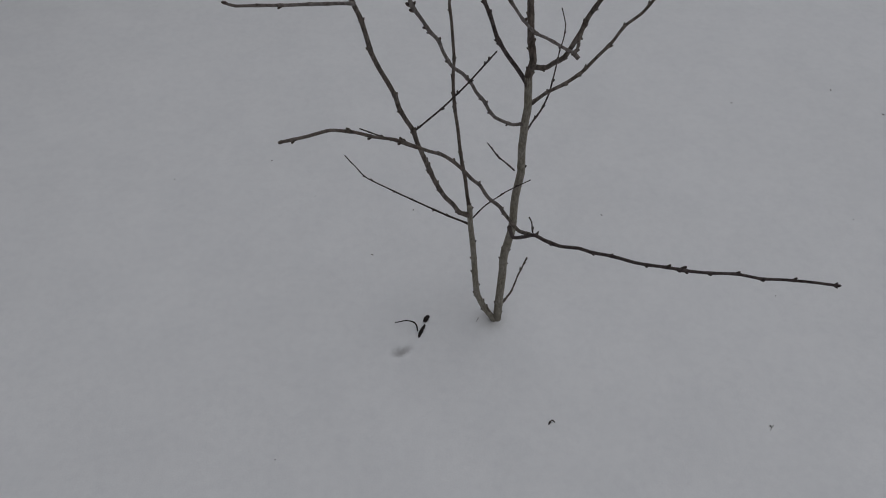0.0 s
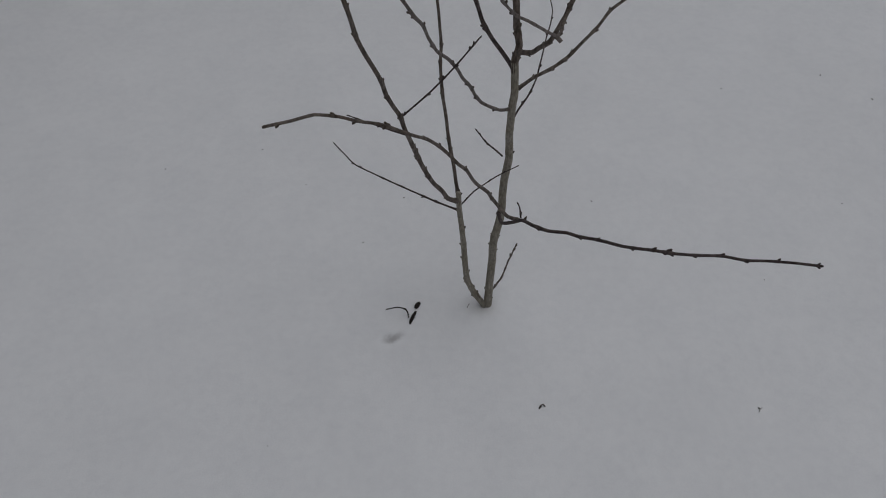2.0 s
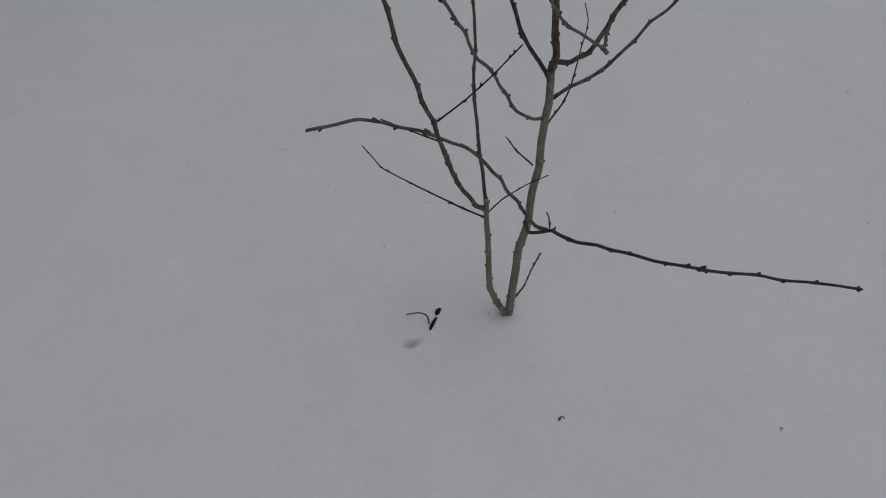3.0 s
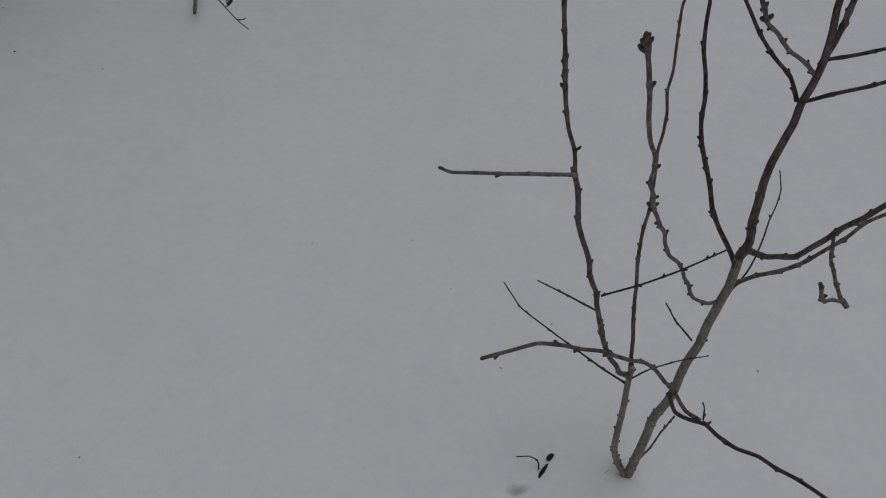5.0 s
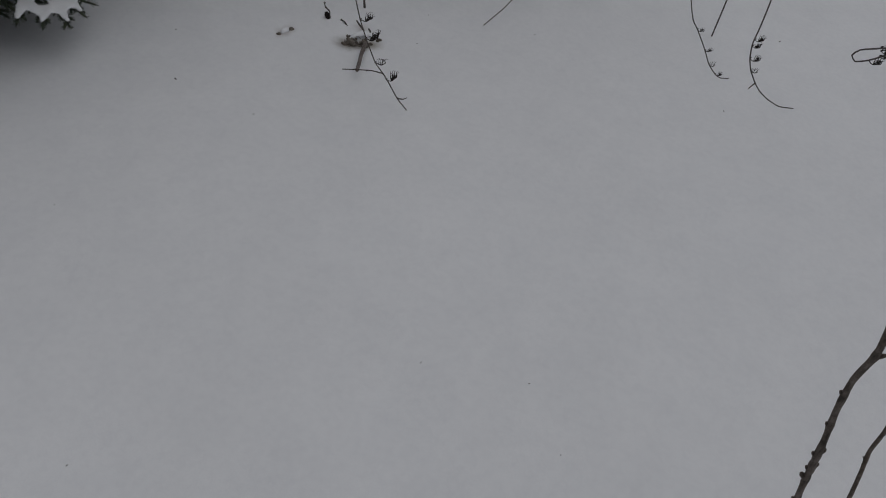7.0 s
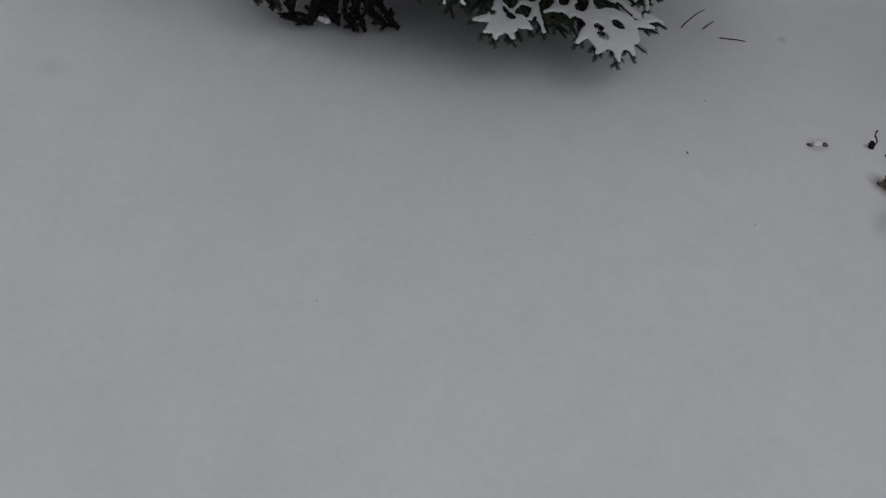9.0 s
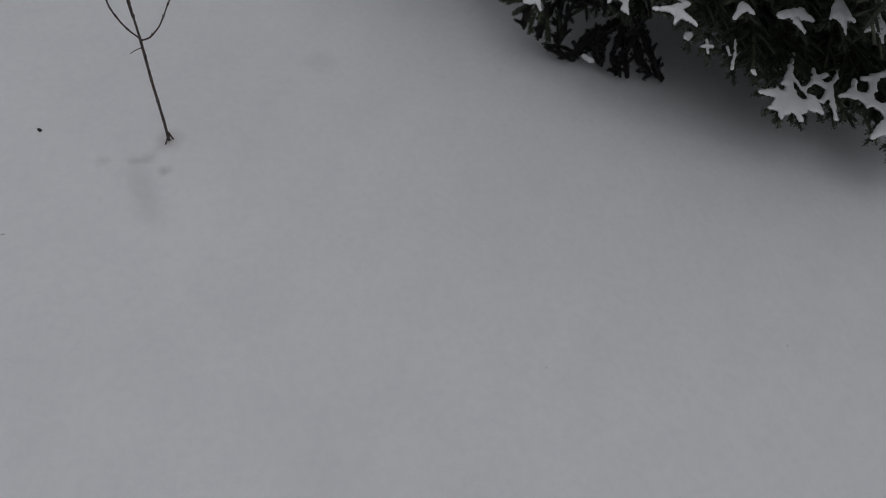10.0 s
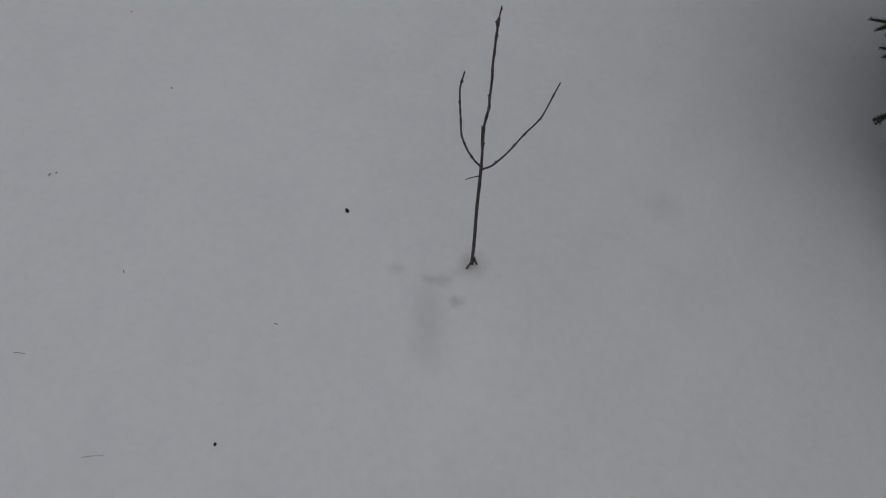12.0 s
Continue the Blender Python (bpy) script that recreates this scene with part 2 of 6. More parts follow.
def limb(name, parent, points, r0, r1, material, buds=0, bud=None, seed=0, label="", tip=True, swell=0.26, start=0.12, sides=8, knot=0.0, step=0.006, bud_scale=1.0, rough=0.03):
    """A stem, branch or twig as one mesh part of a plant, with its buds as pieces of it.

    buds: how many, or a list of (place along it from 0 to 1, turn round it, and size where a bud is fat)."""
    rnd = random.Random(seed * 7919 + len(points) * 31 + int(r0 * 1e5))
    path, along, length = spline(points, step, 0.45)
    off = Vector((rnd.random() * 9, rnd.random() * 9, rnd.random() * 9))
    wave = 0.05 * r0
    if isinstance(buds, list):
        at = [(b[0], b[1], b[2] if len(b) > 2 else rnd.uniform(0.85, 1.15)) for b in buds]
        bend = 0.0
    else:
        buds, turn = int(buds * 1.35 + 0.5), rnd.random() * 6.28
        at = [(start + (1 - start) * 0.97 * (i + 0.75 * rnd.random()) / buds, turn + i * 2.4 + rnd.uniform(-0.5, 0.5), rnd.uniform(0.75, 1.25)) for i in range(buds)]
        bend = min(0.55 * r1, 0.0013)
    nodes = [(0.0, Vector())] + [(b[0], Vector((rnd.uniform(-1, 1), rnd.uniform(-1, 1), rnd.uniform(-0.4, 0.4))) * bend) for b in at] + [(1.0, Vector())]
    nodes.sort(key=lambda e: e[0])
    out, radii = [], []
    for p, s in zip(path, along):
        r = r0 + (r1 - r0) * s ** 0.9
        r *= 1.0 + rough * (noise.noise(p * 55 + off) + (noise.noise(p * 21 - off) if rough > 0.08 else 0.0))
        for b in at:
            r += min(swell * r, 0.0008) * min(1.3, b[2]) * math.exp(-((s - b[0]) * length / 0.0045) ** 2)
        if knot:
            r *= 1.0 + knot * math.exp(-(s * length / (r0 * 2.5)) ** 2)
        radii.append(r)
        w = Vector((noise.noise(p * 30 + off), noise.noise(p * 30 - off), noise.noise(p * 27 + off * 2)))
        zig = Vector()
        for (a, u), (b, v) in zip(nodes, nodes[1:]):
            if a <= s <= b and b > a:
                zig = u.lerp(v, (s - a) / (b - a))
        out.append(p + w * wave * min(1, s * 6) + zig)
    verts, faces = [], []
    sweep(verts, faces, out, radii, sides)
    ob = part(name, mesh_from(name, verts, faces, material), parent, label)
    skin = YOUNG_BARK if material is OLD_BARK else BUD_SKIN if material is PALE_TWIG else material
    for place, turn, size in at:
        k = min(range(len(along)), key=lambda n: abs(along[n] - place))
        d = (out[min(k + 1, len(out) - 1)] - out[max(k - 1, 0)]).normalized()
        u = d.orthogonal().normalized()
        side = (u * math.cos(turn) + d.cross(u) * math.sin(turn)).normalized()
        axis = (side * rnd.uniform(0.35, 0.65) + d * rnd.uniform(0.8, 1.0)).normalized()
        place_bud(ob, bud_mesh(*(bud or BUD), skin), out[k] + side * max(radii[k] * 0.6, radii[k] - 0.0016), axis, bud_scale * size)
    if tip and at:
        d = (out[-1] - out[-3]).normalized()
        place_bud(ob, bud_mesh(*(BUD_FAT if r1 > 0.0016 else bud or BUD), skin), out[-1] - d * 0.001, d, bud_scale * 0.8)
        if r1 > 0.00195:
            u = d.orthogonal().normalized()
            for k in (1.0, -1.0):
                place_bud(ob, bud_mesh(*BUD, skin), out[-1] - d * 0.003 + u * k * r1 * 0.7, (d + u * k * 0.8).normalized(), bud_scale * 0.8)
    return ob


def place_bud(parent, data, at, axis, size):
    b = new("bud", data)
    b.matrix_basis = Matrix.Translation(at) @ axis.to_track_quat("Z", "Y").to_matrix().to_4x4() @ Matrix.Scale(size, 4)
    b.parent = parent
    return b


# ---- the snow-covered ground ----
MOUNDS = [(0.20, 1.275, 0.17, 0.034), (-2.57, -0.01, 0.26, 0.040), (-1.990, 2.703, 0.016, 0.006)]  # x, y, radius, height
DENTS = [  # x, y, length along x, width along y, depth
    (0.200, 1.268, 0.028, 0.024, 0.008),
    (-0.024, 1.167, 0.030, 0.016, 0.005),
    (-2.552, -0.010, 0.026, 0.024, 0.008), (-2.480, -0.062, 0.022, 0.036, 0.005), (-2.441, -0.008, 0.018, 0.020, 0.005), (-2.38, -0.052, 0.080, 0.034, 0.004),
    (-2.948, 0.393, 0.045, 0.040, 0.007), (-1.99, 2.702, 0.030, 0.045, 0.008), (-1.745, 2.86, 0.07, 0.08, 0.014),
    (-2.05, 3.87, 0.22, 0.20, 0.008), (-3.5, 1.85, 0.62, 0.62, 0.10), (0.342, 1.004, 0.016, 0.012, 0.005),
]


def snow_height(x, y):
    h = np.zeros_like(x)
    rng = np.random.RandomState(5)
    for wave, amp in ((7.0, 0.020), (3.0, 0.009), (1.3, 0.0045), (0.55, 0.0018), (0.22, 0.0008)):
        for _ in range(5):
            a, ph = rng.uniform(0, 2 * np.pi, 2)
            k = 2 * np.pi / (wave * rng.uniform(0.75, 1.3))
            h += amp / 2.2 * np.sin(k * (x * np.cos(a) + y * np.sin(a)) + ph)
    near = np.exp(-((x + 0.9) ** 2 + (y - 1.2) ** 2) / 40.0)
    h = h * (1.0 - 0.75 * near)
    for dx, dy, size, rise in MOUNDS:
        h += rise * np.exp(-((x - dx) ** 2 + (y - dy) ** 2) / size ** 2)
    for dx, dy, lx, ly, depth in DENTS:
        h -= depth * np.exp(-(((x - dx) / lx) ** 2 + ((y - dy) / ly) ** 2))
    return h


def ground_z(x, y):
    return float(snow_height(np.array([x], float), np.array([y], float))[0])


def build_ground():
    def lines(lo, hi, step, fine):
        inner = [lo]
        while inner[-1] < hi:
            inner.append(inner[-1] + (0.005 if any(a <= inner[-1] <= b for a, b in fine) else step))
        grow, a, b = step, [], []
        while grow < 900:
            grow *= 1.45
            a.append(lo - grow * 2)
            b.append(hi + grow * 2)
        return np.array(a[::-1] + inner + b)
    xs = lines(-4.4, 1.9, 0.023, ((-2.60, -2.36), (-2.03, -1.96), (-1.82, -1.66), (-0.07, 0.01), (0.16, 0.25)))
    ys = lines(-1.5, 4.6, 0.023, ((-0.21, 0.02), (1.13, 1.20), (1.23, 1.31), (2.66, 2.95)))
    gx, gy = np.meshgrid(xs, ys)
    gz = snow_height(gx, gy)
    nx, ny = len(xs), len(ys)
    co = np.stack([gx, gy, gz], -1).reshape(-1, 3)
    i = np.arange(nx * ny).reshape(ny, nx)
    quads = np.stack([i[:-1, :-1], i[:-1, 1:], i[1:, 1:], i[1:, :-1]], -1).reshape(-1, 4)
    me = bpy.data.meshes.new("ground")
    me.vertices.add(len(co))
    me.vertices.foreach_set("co", co.ravel())
    me.loops.add(quads.size)
    me.loops.foreach_set("vertex_index", quads.ravel().astype(np.int32))
    me.polygons.add(len(quads))
    me.polygons.foreach_set("loop_start", np.arange(0, quads.size, 4, dtype=np.int32))
    me.polygons.foreach_set("use_smooth", np.ones(len(quads), dtype=bool))
    me.materials.append(SNOW)
    me.update(calc_edges=True)
    return tagged(new("ground", me), "smooth fresh snow covering the ground", "snow", kind="structure")


build_ground()


# ---- the young fruit tree with two stems ----
def build_fruit_tree():
    tree = thing("fruit_tree", (0.2, 1.27, 0.0), "bare young fruit tree, grey-brown forked stems rising from snow", "tree")
    limb("stem", tree, [(0.2143, 1.2747, -0.0502), (0.2103, 1.2713, -0.0143), (0.2054, 1.2680, 0.0216), (0.1909, 1.2650, 0.0549), (0.1739, 1.2616, 0.0874), (0.1618, 1.2550, 0.1216), (0.1508, 1.2487, 0.1562), (0.1454, 1.2481, 0.1924), (0.1410, 1.2487, 0.2287), (0.1372, 1.2487, 0.2650), (0.1326, 1.2485, 0.3010), (0.1282, 1.2485, 0.3370), (0.1224, 1.2485, 0.3727), (0.1178, 1.2489, 0.4087), (0.1146, 1.2497, 0.4449)],
         0.0085, 0.0056, OLD_BARK, [(0.28, 2.92), (0.284, -0.26), (0.348, -0.31), (0.424, 2.63), (0.442, 2.51), (0.492, -0.67), (0.585, 2.21), (0.683, 2.46), (0.785, -0.85), (0.99, -0.73)], BUD_SMALL, 1, "pale grey-olive stem", tip=False, sides=10, bud_scale=1.25)
    limb("stem", tree, [(0.2121, 1.2749, -0.0501), (0.2111, 1.2726, -0.0143), (0.2101, 1.2703, 0.0215), (0.2090, 1.2695, 0.0575), (0.2079, 1.2696, 0.0935), (0.2071, 1.2701, 0.1296), (0.2067, 1.2727, 0.1656), (0.2069, 1.2789, 0.2011), (0.2054, 1.2851, 0.2363), (0.2055, 1.2841, 0.2720), (0.2081, 1.2784, 0.3077), (0.2119, 1.2771, 0.3436), (0.2128, 1.2802, 0.3796), (0.2109, 1.2848, 0.4160), (0.2105, 1.2863, 0.4527), (0.2127, 1.2863, 0.4888), (0.2141, 1.2840, 0.5244), (0.2104, 1.2794, 0.5592), (0.2073, 1.2741, 0.5936), (0.2062, 1.2690, 0.6279), (0.2047, 1.2663, 0.6622), (0.2060, 1.2665, 0.6967), (0.2029, 1.2681, 0.7315), (0.1990, 1.2697, 0.7665)],
         0.0107, 0.0073, OLD_BARK, [(0.136, -0.85), (0.18, 2.28), (0.341, -0.84), (0.355, 2.0), (0.398, 1.78), (0.407, -1.02), (0.495, 2.22), (0.723, -1.06)], BUD_SMALL, 2, "thick grey-olive main stem", tip=False, sides=12, bud_scale=1.25)
    limb("stem", tree, [(0.2029, 1.2681, 0.7315), (0.1990, 1.2697, 0.7665), (0.2041, 1.2766, 0.7954), (0.1962, 1.2845, 0.8294), (0.1915, 1.2880, 0.8645), (0.1871, 1.2957, 0.8986), (0.1864, 1.3029, 0.9333), (0.1882, 1.3063, 0.9686), (0.1880, 1.3014, 1.0037), (0.1837, 1.2972, 1.0383), (0.1847, 1.2937, 1.0726), (0.1836, 1.2935, 1.1073), (0.1789, 1.2999, 1.1413), (0.1714, 1.3035, 1.1752), (0.1667, 1.3064, 1.2099), (0.1631, 1.3088, 1.2447), (0.1597, 1.3111, 1.2797), (0.1566, 1.3140, 1.3147), (0.1541, 1.3176, 1.3497), (0.1518, 1.3214, 1.3847), (0.1496, 1.3251, 1.4198)],
         0.0072, 0.0032, MID_BARK, [(0.056, -0.77), (0.066, 2.38), (0.126, 2.24), (0.146, -0.91), (0.212, 2.18)], BUD, 3, sides=10)
    limb("branch", tree, [(0.1830, 1.298, 1.098), (0.1865, 1.300, 1.130), (0.1860, 1.300, 1.160), (0.1840, 1.300, 1.190), (0.1820, 1.302, 1.30), (0.1850, 1.312, 1.42)],
         0.0042, 0.0028, MID_BARK, 6, BUD, 31, sides=9)
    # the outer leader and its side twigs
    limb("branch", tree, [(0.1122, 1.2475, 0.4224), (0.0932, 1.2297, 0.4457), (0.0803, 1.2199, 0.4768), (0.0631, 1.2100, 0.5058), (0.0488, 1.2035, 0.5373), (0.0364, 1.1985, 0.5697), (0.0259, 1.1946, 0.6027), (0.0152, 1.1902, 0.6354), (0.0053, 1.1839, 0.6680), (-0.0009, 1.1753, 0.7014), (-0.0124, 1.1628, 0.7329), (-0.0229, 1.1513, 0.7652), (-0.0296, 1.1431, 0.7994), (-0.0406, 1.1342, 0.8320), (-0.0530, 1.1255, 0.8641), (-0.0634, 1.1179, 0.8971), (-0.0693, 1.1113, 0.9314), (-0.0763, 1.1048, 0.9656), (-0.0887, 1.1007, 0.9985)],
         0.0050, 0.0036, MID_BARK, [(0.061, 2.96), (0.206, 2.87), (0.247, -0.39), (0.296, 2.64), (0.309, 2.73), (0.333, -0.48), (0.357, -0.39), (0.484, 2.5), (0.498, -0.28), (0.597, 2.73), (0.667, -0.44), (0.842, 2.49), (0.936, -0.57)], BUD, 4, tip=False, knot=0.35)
    limb("branch", tree, [(-0.0833, 1.0998, 0.9866), (-0.0917, 1.1029, 1.0226), (-0.1058, 1.0993, 1.0568), (-0.1155, 1.0954, 1.0925), (-0.1234, 1.0931, 1.1289), (-0.1308, 1.0942, 1.1654), (-0.1393, 1.0959, 1.2018), (-0.1459, 1.0936, 1.2384), (-0.1481, 1.0869, 1.2752), (-0.1568, 1.0757, 1.3100), (-0.1677, 1.0640, 1.3440), (-0.1742, 1.0562, 1.3801), (-0.1793, 1.0534, 1.4171), (-0.1815, 1.0529, 1.4537), (-0.1922, 1.0529, 1.4882), (-0.2029, 1.0530, 1.5225), (-0.2132, 1.0531, 1.5570)],
         0.0028, 0.0021, MID_BARK, [(0.167, 2.58), (0.226, 2.53, 1.5), (0.254, 2.5), (0.262, -0.64), (0.281, 2.5), (0.297, -0.64), (0.348, 2.52), (0.403, 2.36), (0.502, -0.77), (0.656, 2.36), (0.731, 2.32), (0.817, -0.76, 1.05)], BUD, 5, swell=0.30, bud_scale=0.85)
    limb("twig", tree, [(-0.0825, 1.097, 0.992), (-0.1075, 1.075, 1.003), (-0.1655, 1.030, 1.022), (-0.2195, 0.989, 1.041), (-0.2315, 0.984, 1.048)], 0.0027, 0.0019, PALE_TWIG, 3, BUD_SMALL, 6, knot=0.5)
    limb("twig", tree, [(0.0065, 1.187, 0.649), (-0.0475, 1.187, 0.667), (-0.0955, 1.174, 0.697)], 0.0018, 0.0011, YOUNG_BARK, 3, BUD_SMALL, 7)
    limb("twig", tree, [(0.0055, 1.162, 0.714), (0.0525, 1.140, 0.785), (0.0905, 1.122, 0.850), (0.1285, 1.107, 0.920)], 0.0018, 0.0012, YOUNG_BARK, [(0.033, 1.89), (0.323, -1.25), (0.542, 1.93), (0.7, -1.17), (0.885, 1.98), (0.926, 1.98)], BUD_SMALL, 8)
    limb("twig", tree, [(0.1145, 1.251, 0.392), (0.0625, 1.262, 0.404), (-0.0075, 1.290, 0.412), (-0.1115, 1.333, 0.427), (-0.1375, 1.340, 0.452), (-0.1595, 1.342, 0.480)], 0.0023, 0.0012, YOUNG_BARK, 6, BUD_SMALL, 9, knot=0.4)
    limb("twig", tree, [(0.1225, 1.256, 0.403), (0.1475, 1.260, 0.441), (0.1875, 1.265, 0.480), (0.2325, 1.268, 0.514)], 0.0017, 0.0010, YOUNG_BARK, 3, BUD_SMALL, 10)
    # the slender upright shoot
    limb("branch", tree, [(0.1163, 1.2536, 0.4256), (0.1080, 1.2690, 0.4569), (0.1014, 1.2849, 0.4882), (0.0920, 1.3017, 0.5184), (0.0845, 1.3201, 0.5481), (0.0783, 1.3398, 0.5773), (0.0703, 1.3593, 0.6062), (0.0649, 1.3746, 0.6380), (0.0613, 1.3881, 0.6707), (0.0613, 1.3988, 0.7045), (0.0567, 1.4119, 0.7369), (0.0516, 1.4296, 0.7670), (0.0451, 1.4447, 0.7980), (0.0446, 1.4550, 0.8318), (0.0403, 1.4669, 0.8644), (0.0308, 1.4819, 0.8944), (0.0303, 1.4968, 0.9256), (0.0249, 1.5128, 0.9559), (0.0196, 1.5299, 0.9854), (0.0151, 1.5448, 1.0159), (0.0194, 1.5577, 1.0487), (0.0180, 1.5737, 1.0815), (0.0219, 1.5841, 1.1171), (0.0243, 1.5932, 1.1536), (0.0252, 1.6010, 1.1903), (0.0254, 1.6079, 1.2272), (0.0256, 1.6148, 1.2639)],
         0.0040, 0.0018, MID_BARK, [(0.014, -0.71), (0.112, -0.74), (0.139, 2.26), (0.235, 2.17), (0.249, -0.97), (0.268, 2.15), (0.307, 2.19), (0.347, -0.9), (0.447, 2.27), (0.52, -0.98), (0.569, 2.15), (0.669, -0.92), (0.695, 2.24), (0.753, -0.96), (0.793, 2.1)], BUD_SMALL, 11, swell=0.25, knot=0.3)
    # branches from the main stem
    limb("branch", tree, [(0.1997, 1.2765, 0.7451), (0.1784, 1.2825, 0.7721), (0.1557, 1.2889, 0.7978), (0.1360, 1.2996, 0.8243), (0.1230, 1.3164, 0.8519), (0.1066, 1.3324, 0.8784), (0.0904, 1.3467, 0.9064), (0.0792, 1.3583, 0.9386), (0.0733, 1.3629, 0.9733), (0.0631, 1.3737, 1.0055), (0.0504, 1.3917, 1.0332), (0.0428, 1.4044, 1.0654), (0.0374, 1.4138, 1.0990), (0.0289, 1.4165, 1.1333), (0.0170, 1.4087, 1.1659), (0.0112, 1.4090, 1.2009), (0.0079, 1.4122, 1.2359), (0.0050, 1.4166, 1.2708), (0.0025, 1.4223, 1.3056), (-0.0000, 1.4283, 1.3403)],
         0.0043, 0.0022, YOUNG_BARK, [(0.138, 2.56), (0.148, 2.48), (0.213, -0.73), (0.252, 2.36), (0.269, -0.7), (0.298, 2.35), (0.322, 2.26), (0.375, 2.14), (0.428, -0.93), (0.531, 2.17), (0.663, -0.8)], BUD, 12, swell=0.22, knot=0.3)
    limb("branch", tree, [(0.1995, 1.2630, 0.6627), (0.1800, 1.2376, 0.6794), (0.1620, 1.2161, 0.7018), (0.1434, 1.1971, 0.7256), (0.1305, 1.1796, 0.7536), (0.1202, 1.1642, 0.7838), (0.1059, 1.1481, 0.8119), (0.0953, 1.1325, 0.8418), (0.0815, 1.1161, 0.8698), (0.0632, 1.0992, 0.8948), (0.0496, 1.0884, 0.9256), (0.0420, 1.0723, 0.9563), (0.0303, 1.0518, 0.9828), (0.0202, 1.0335, 1.0119), (0.0087, 1.0153, 1.0408), (0.0021, 0.9980, 1.0717), (-0.0079, 0.9800, 1.1011), (-0.0108, 0.9635, 1.1323), (-0.0169, 0.9456, 1.1619), (-0.0275, 0.9277, 1.1903), (-0.0364, 0.9135, 1.2212), (-0.0433, 0.9010, 1.2535), (-0.0518, 0.8897, 1.2860), (-0.0619, 0.8797, 1.3184)],
         0.0032, 0.0022, PALE_TWIG, [(0.068, -2.92), (0.163, 2.89), (0.212, -0.51), (0.234, 3.06), (0.328, -0.23), (0.41, 2.71), (0.475, -0.32), (0.518, 2.9), (0.535, 2.68), (0.603, 2.84, 1.5), (0.614, 2.33, 1.5), (0.62, -0.63), (0.647, -0.78), (0.694, 2.33), (0.753, -0.64), (0.931, -0.71), (0.983, 2.49, 1.5), (0.994, -0.65), (0.994, 2.49)], BUD, 13, swell=0.45, knot=0.35, label="silvery crooked branch with knobbly buds")
    limb("branch", tree, [(0.2013, 1.2613, 0.7925), (0.2233, 1.2400, 0.8070), (0.2342, 1.2197, 0.8323), (0.2460, 1.1997, 0.8572), (0.2548, 1.1896, 0.8892), (0.2619, 1.1783, 0.9216), (0.2667, 1.1671, 0.9545), (0.2748, 1.1538, 0.9861), (0.2877, 1.1494, 1.0186), (0.3083, 1.1542, 1.0464), (0.3191, 1.1543, 1.0792), (0.3281, 1.1487, 1.1119), (0.3414, 1.1424, 1.1432), (0.3542, 1.1370, 1.1749)],
         0.0046, 0.0027, MID_BARK, [(0.059, 0.67), (0.178, 1.36), (0.22, -1.42), (0.409, -1.15), (0.433, 1.79), (0.512, -1.47), (0.565, 1.82), (0.716, -1.26)], BUD, 14, swell=0.2, knot=0.3)
    limb("twig", tree, [(0.2640, 1.1765, 0.9350), (0.2586, 1.1495, 0.9410), (0.2510, 1.1132, 0.9490), (0.2474, 1.0970, 0.9535), (0.2378, 1.0414, 0.9777), (0.2317, 1.0091, 0.9944), (0.2215, 0.9661, 1.0200)],
         0.0024, 0.0021, MID_BARK, 5, BUD, 15, swell=0.4, knot=0.3, tip=False, bud_scale=0.85)
    limb("twig", tree, [(0.2240, 0.9700, 1.0170), (0.2043, 0.9371, 1.0453), (0.1895, 0.9164, 1.0652), (0.1748, 0.8926, 1.0863), (0.1607, 0.8696, 1.1054), (0.1495, 0.8526, 1.1241), (0.1397, 0.8363, 1.1432), (0.1239, 0.8101, 1.1773)],
         0.0021, 0.0016, PALE_TWIG, [(0.04, 0.4), (0.36, 2.2), (0.60, -0.8), (0.66, 2.3), (0.80, -0.6), (0.99, 1.2)], BUD, 33, swell=0.45, bud_scale=0.85, label="silvery crooked fruiting spur")
    limb("stub", tree, [(0.2215, 0.9680, 1.0190), (0.2255, 0.9655, 1.0165), (0.2290, 0.9630, 1.0140)], 0.0033, 0.0030, PALE_TWIG, 0, None, 34, sides=9, label="blunt cut stub")
    limb("branch", tree, [(0.2115, 1.2694, 0.7071), (0.2383, 1.2770, 0.7287), (0.2677, 1.2797, 0.7482), (0.2950, 1.2878, 0.7693), (0.3183, 1.2994, 0.7945), (0.3421, 1.3132, 0.8186), (0.3624, 1.3309, 0.8435), (0.3901, 1.3431, 0.8643), (0.4112, 1.3576, 0.8901), (0.4290, 1.3715, 0.9188), (0.4529, 1.3819, 0.9449), (0.4771, 1.3927, 0.9709)],
         0.0037, 0.0023, MID_BARK, [(0.092, 0.08), (0.169, -3.07), (0.242, -3.1), (0.292, 2.07), (0.429, -1.06), (0.533, -0.1), (0.682, 1.94)], BUD, 16, knot=0.35)
    limb("twig", tree, [(0.2076, 1.2923, 0.6008), (0.2230, 1.3189, 0.6196), (0.2418, 1.3428, 0.6383), (0.2545, 1.3673, 0.6587), (0.2612, 1.3925, 0.6806), (0.2675, 1.4234, 0.6926), (0.2732, 1.4559, 0.7001), (0.2812, 1.4858, 0.7119), (0.2844, 1.5145, 0.7267), (0.2760, 1.5421, 0.7453)], 0.0021, 0.0011, YOUNG_BARK, [(0.173, -2.11), (0.251, 0.98), (0.432, 0.89), (0.699, -2.25), (0.826, 0.79)], BUD_SMALL, 17)
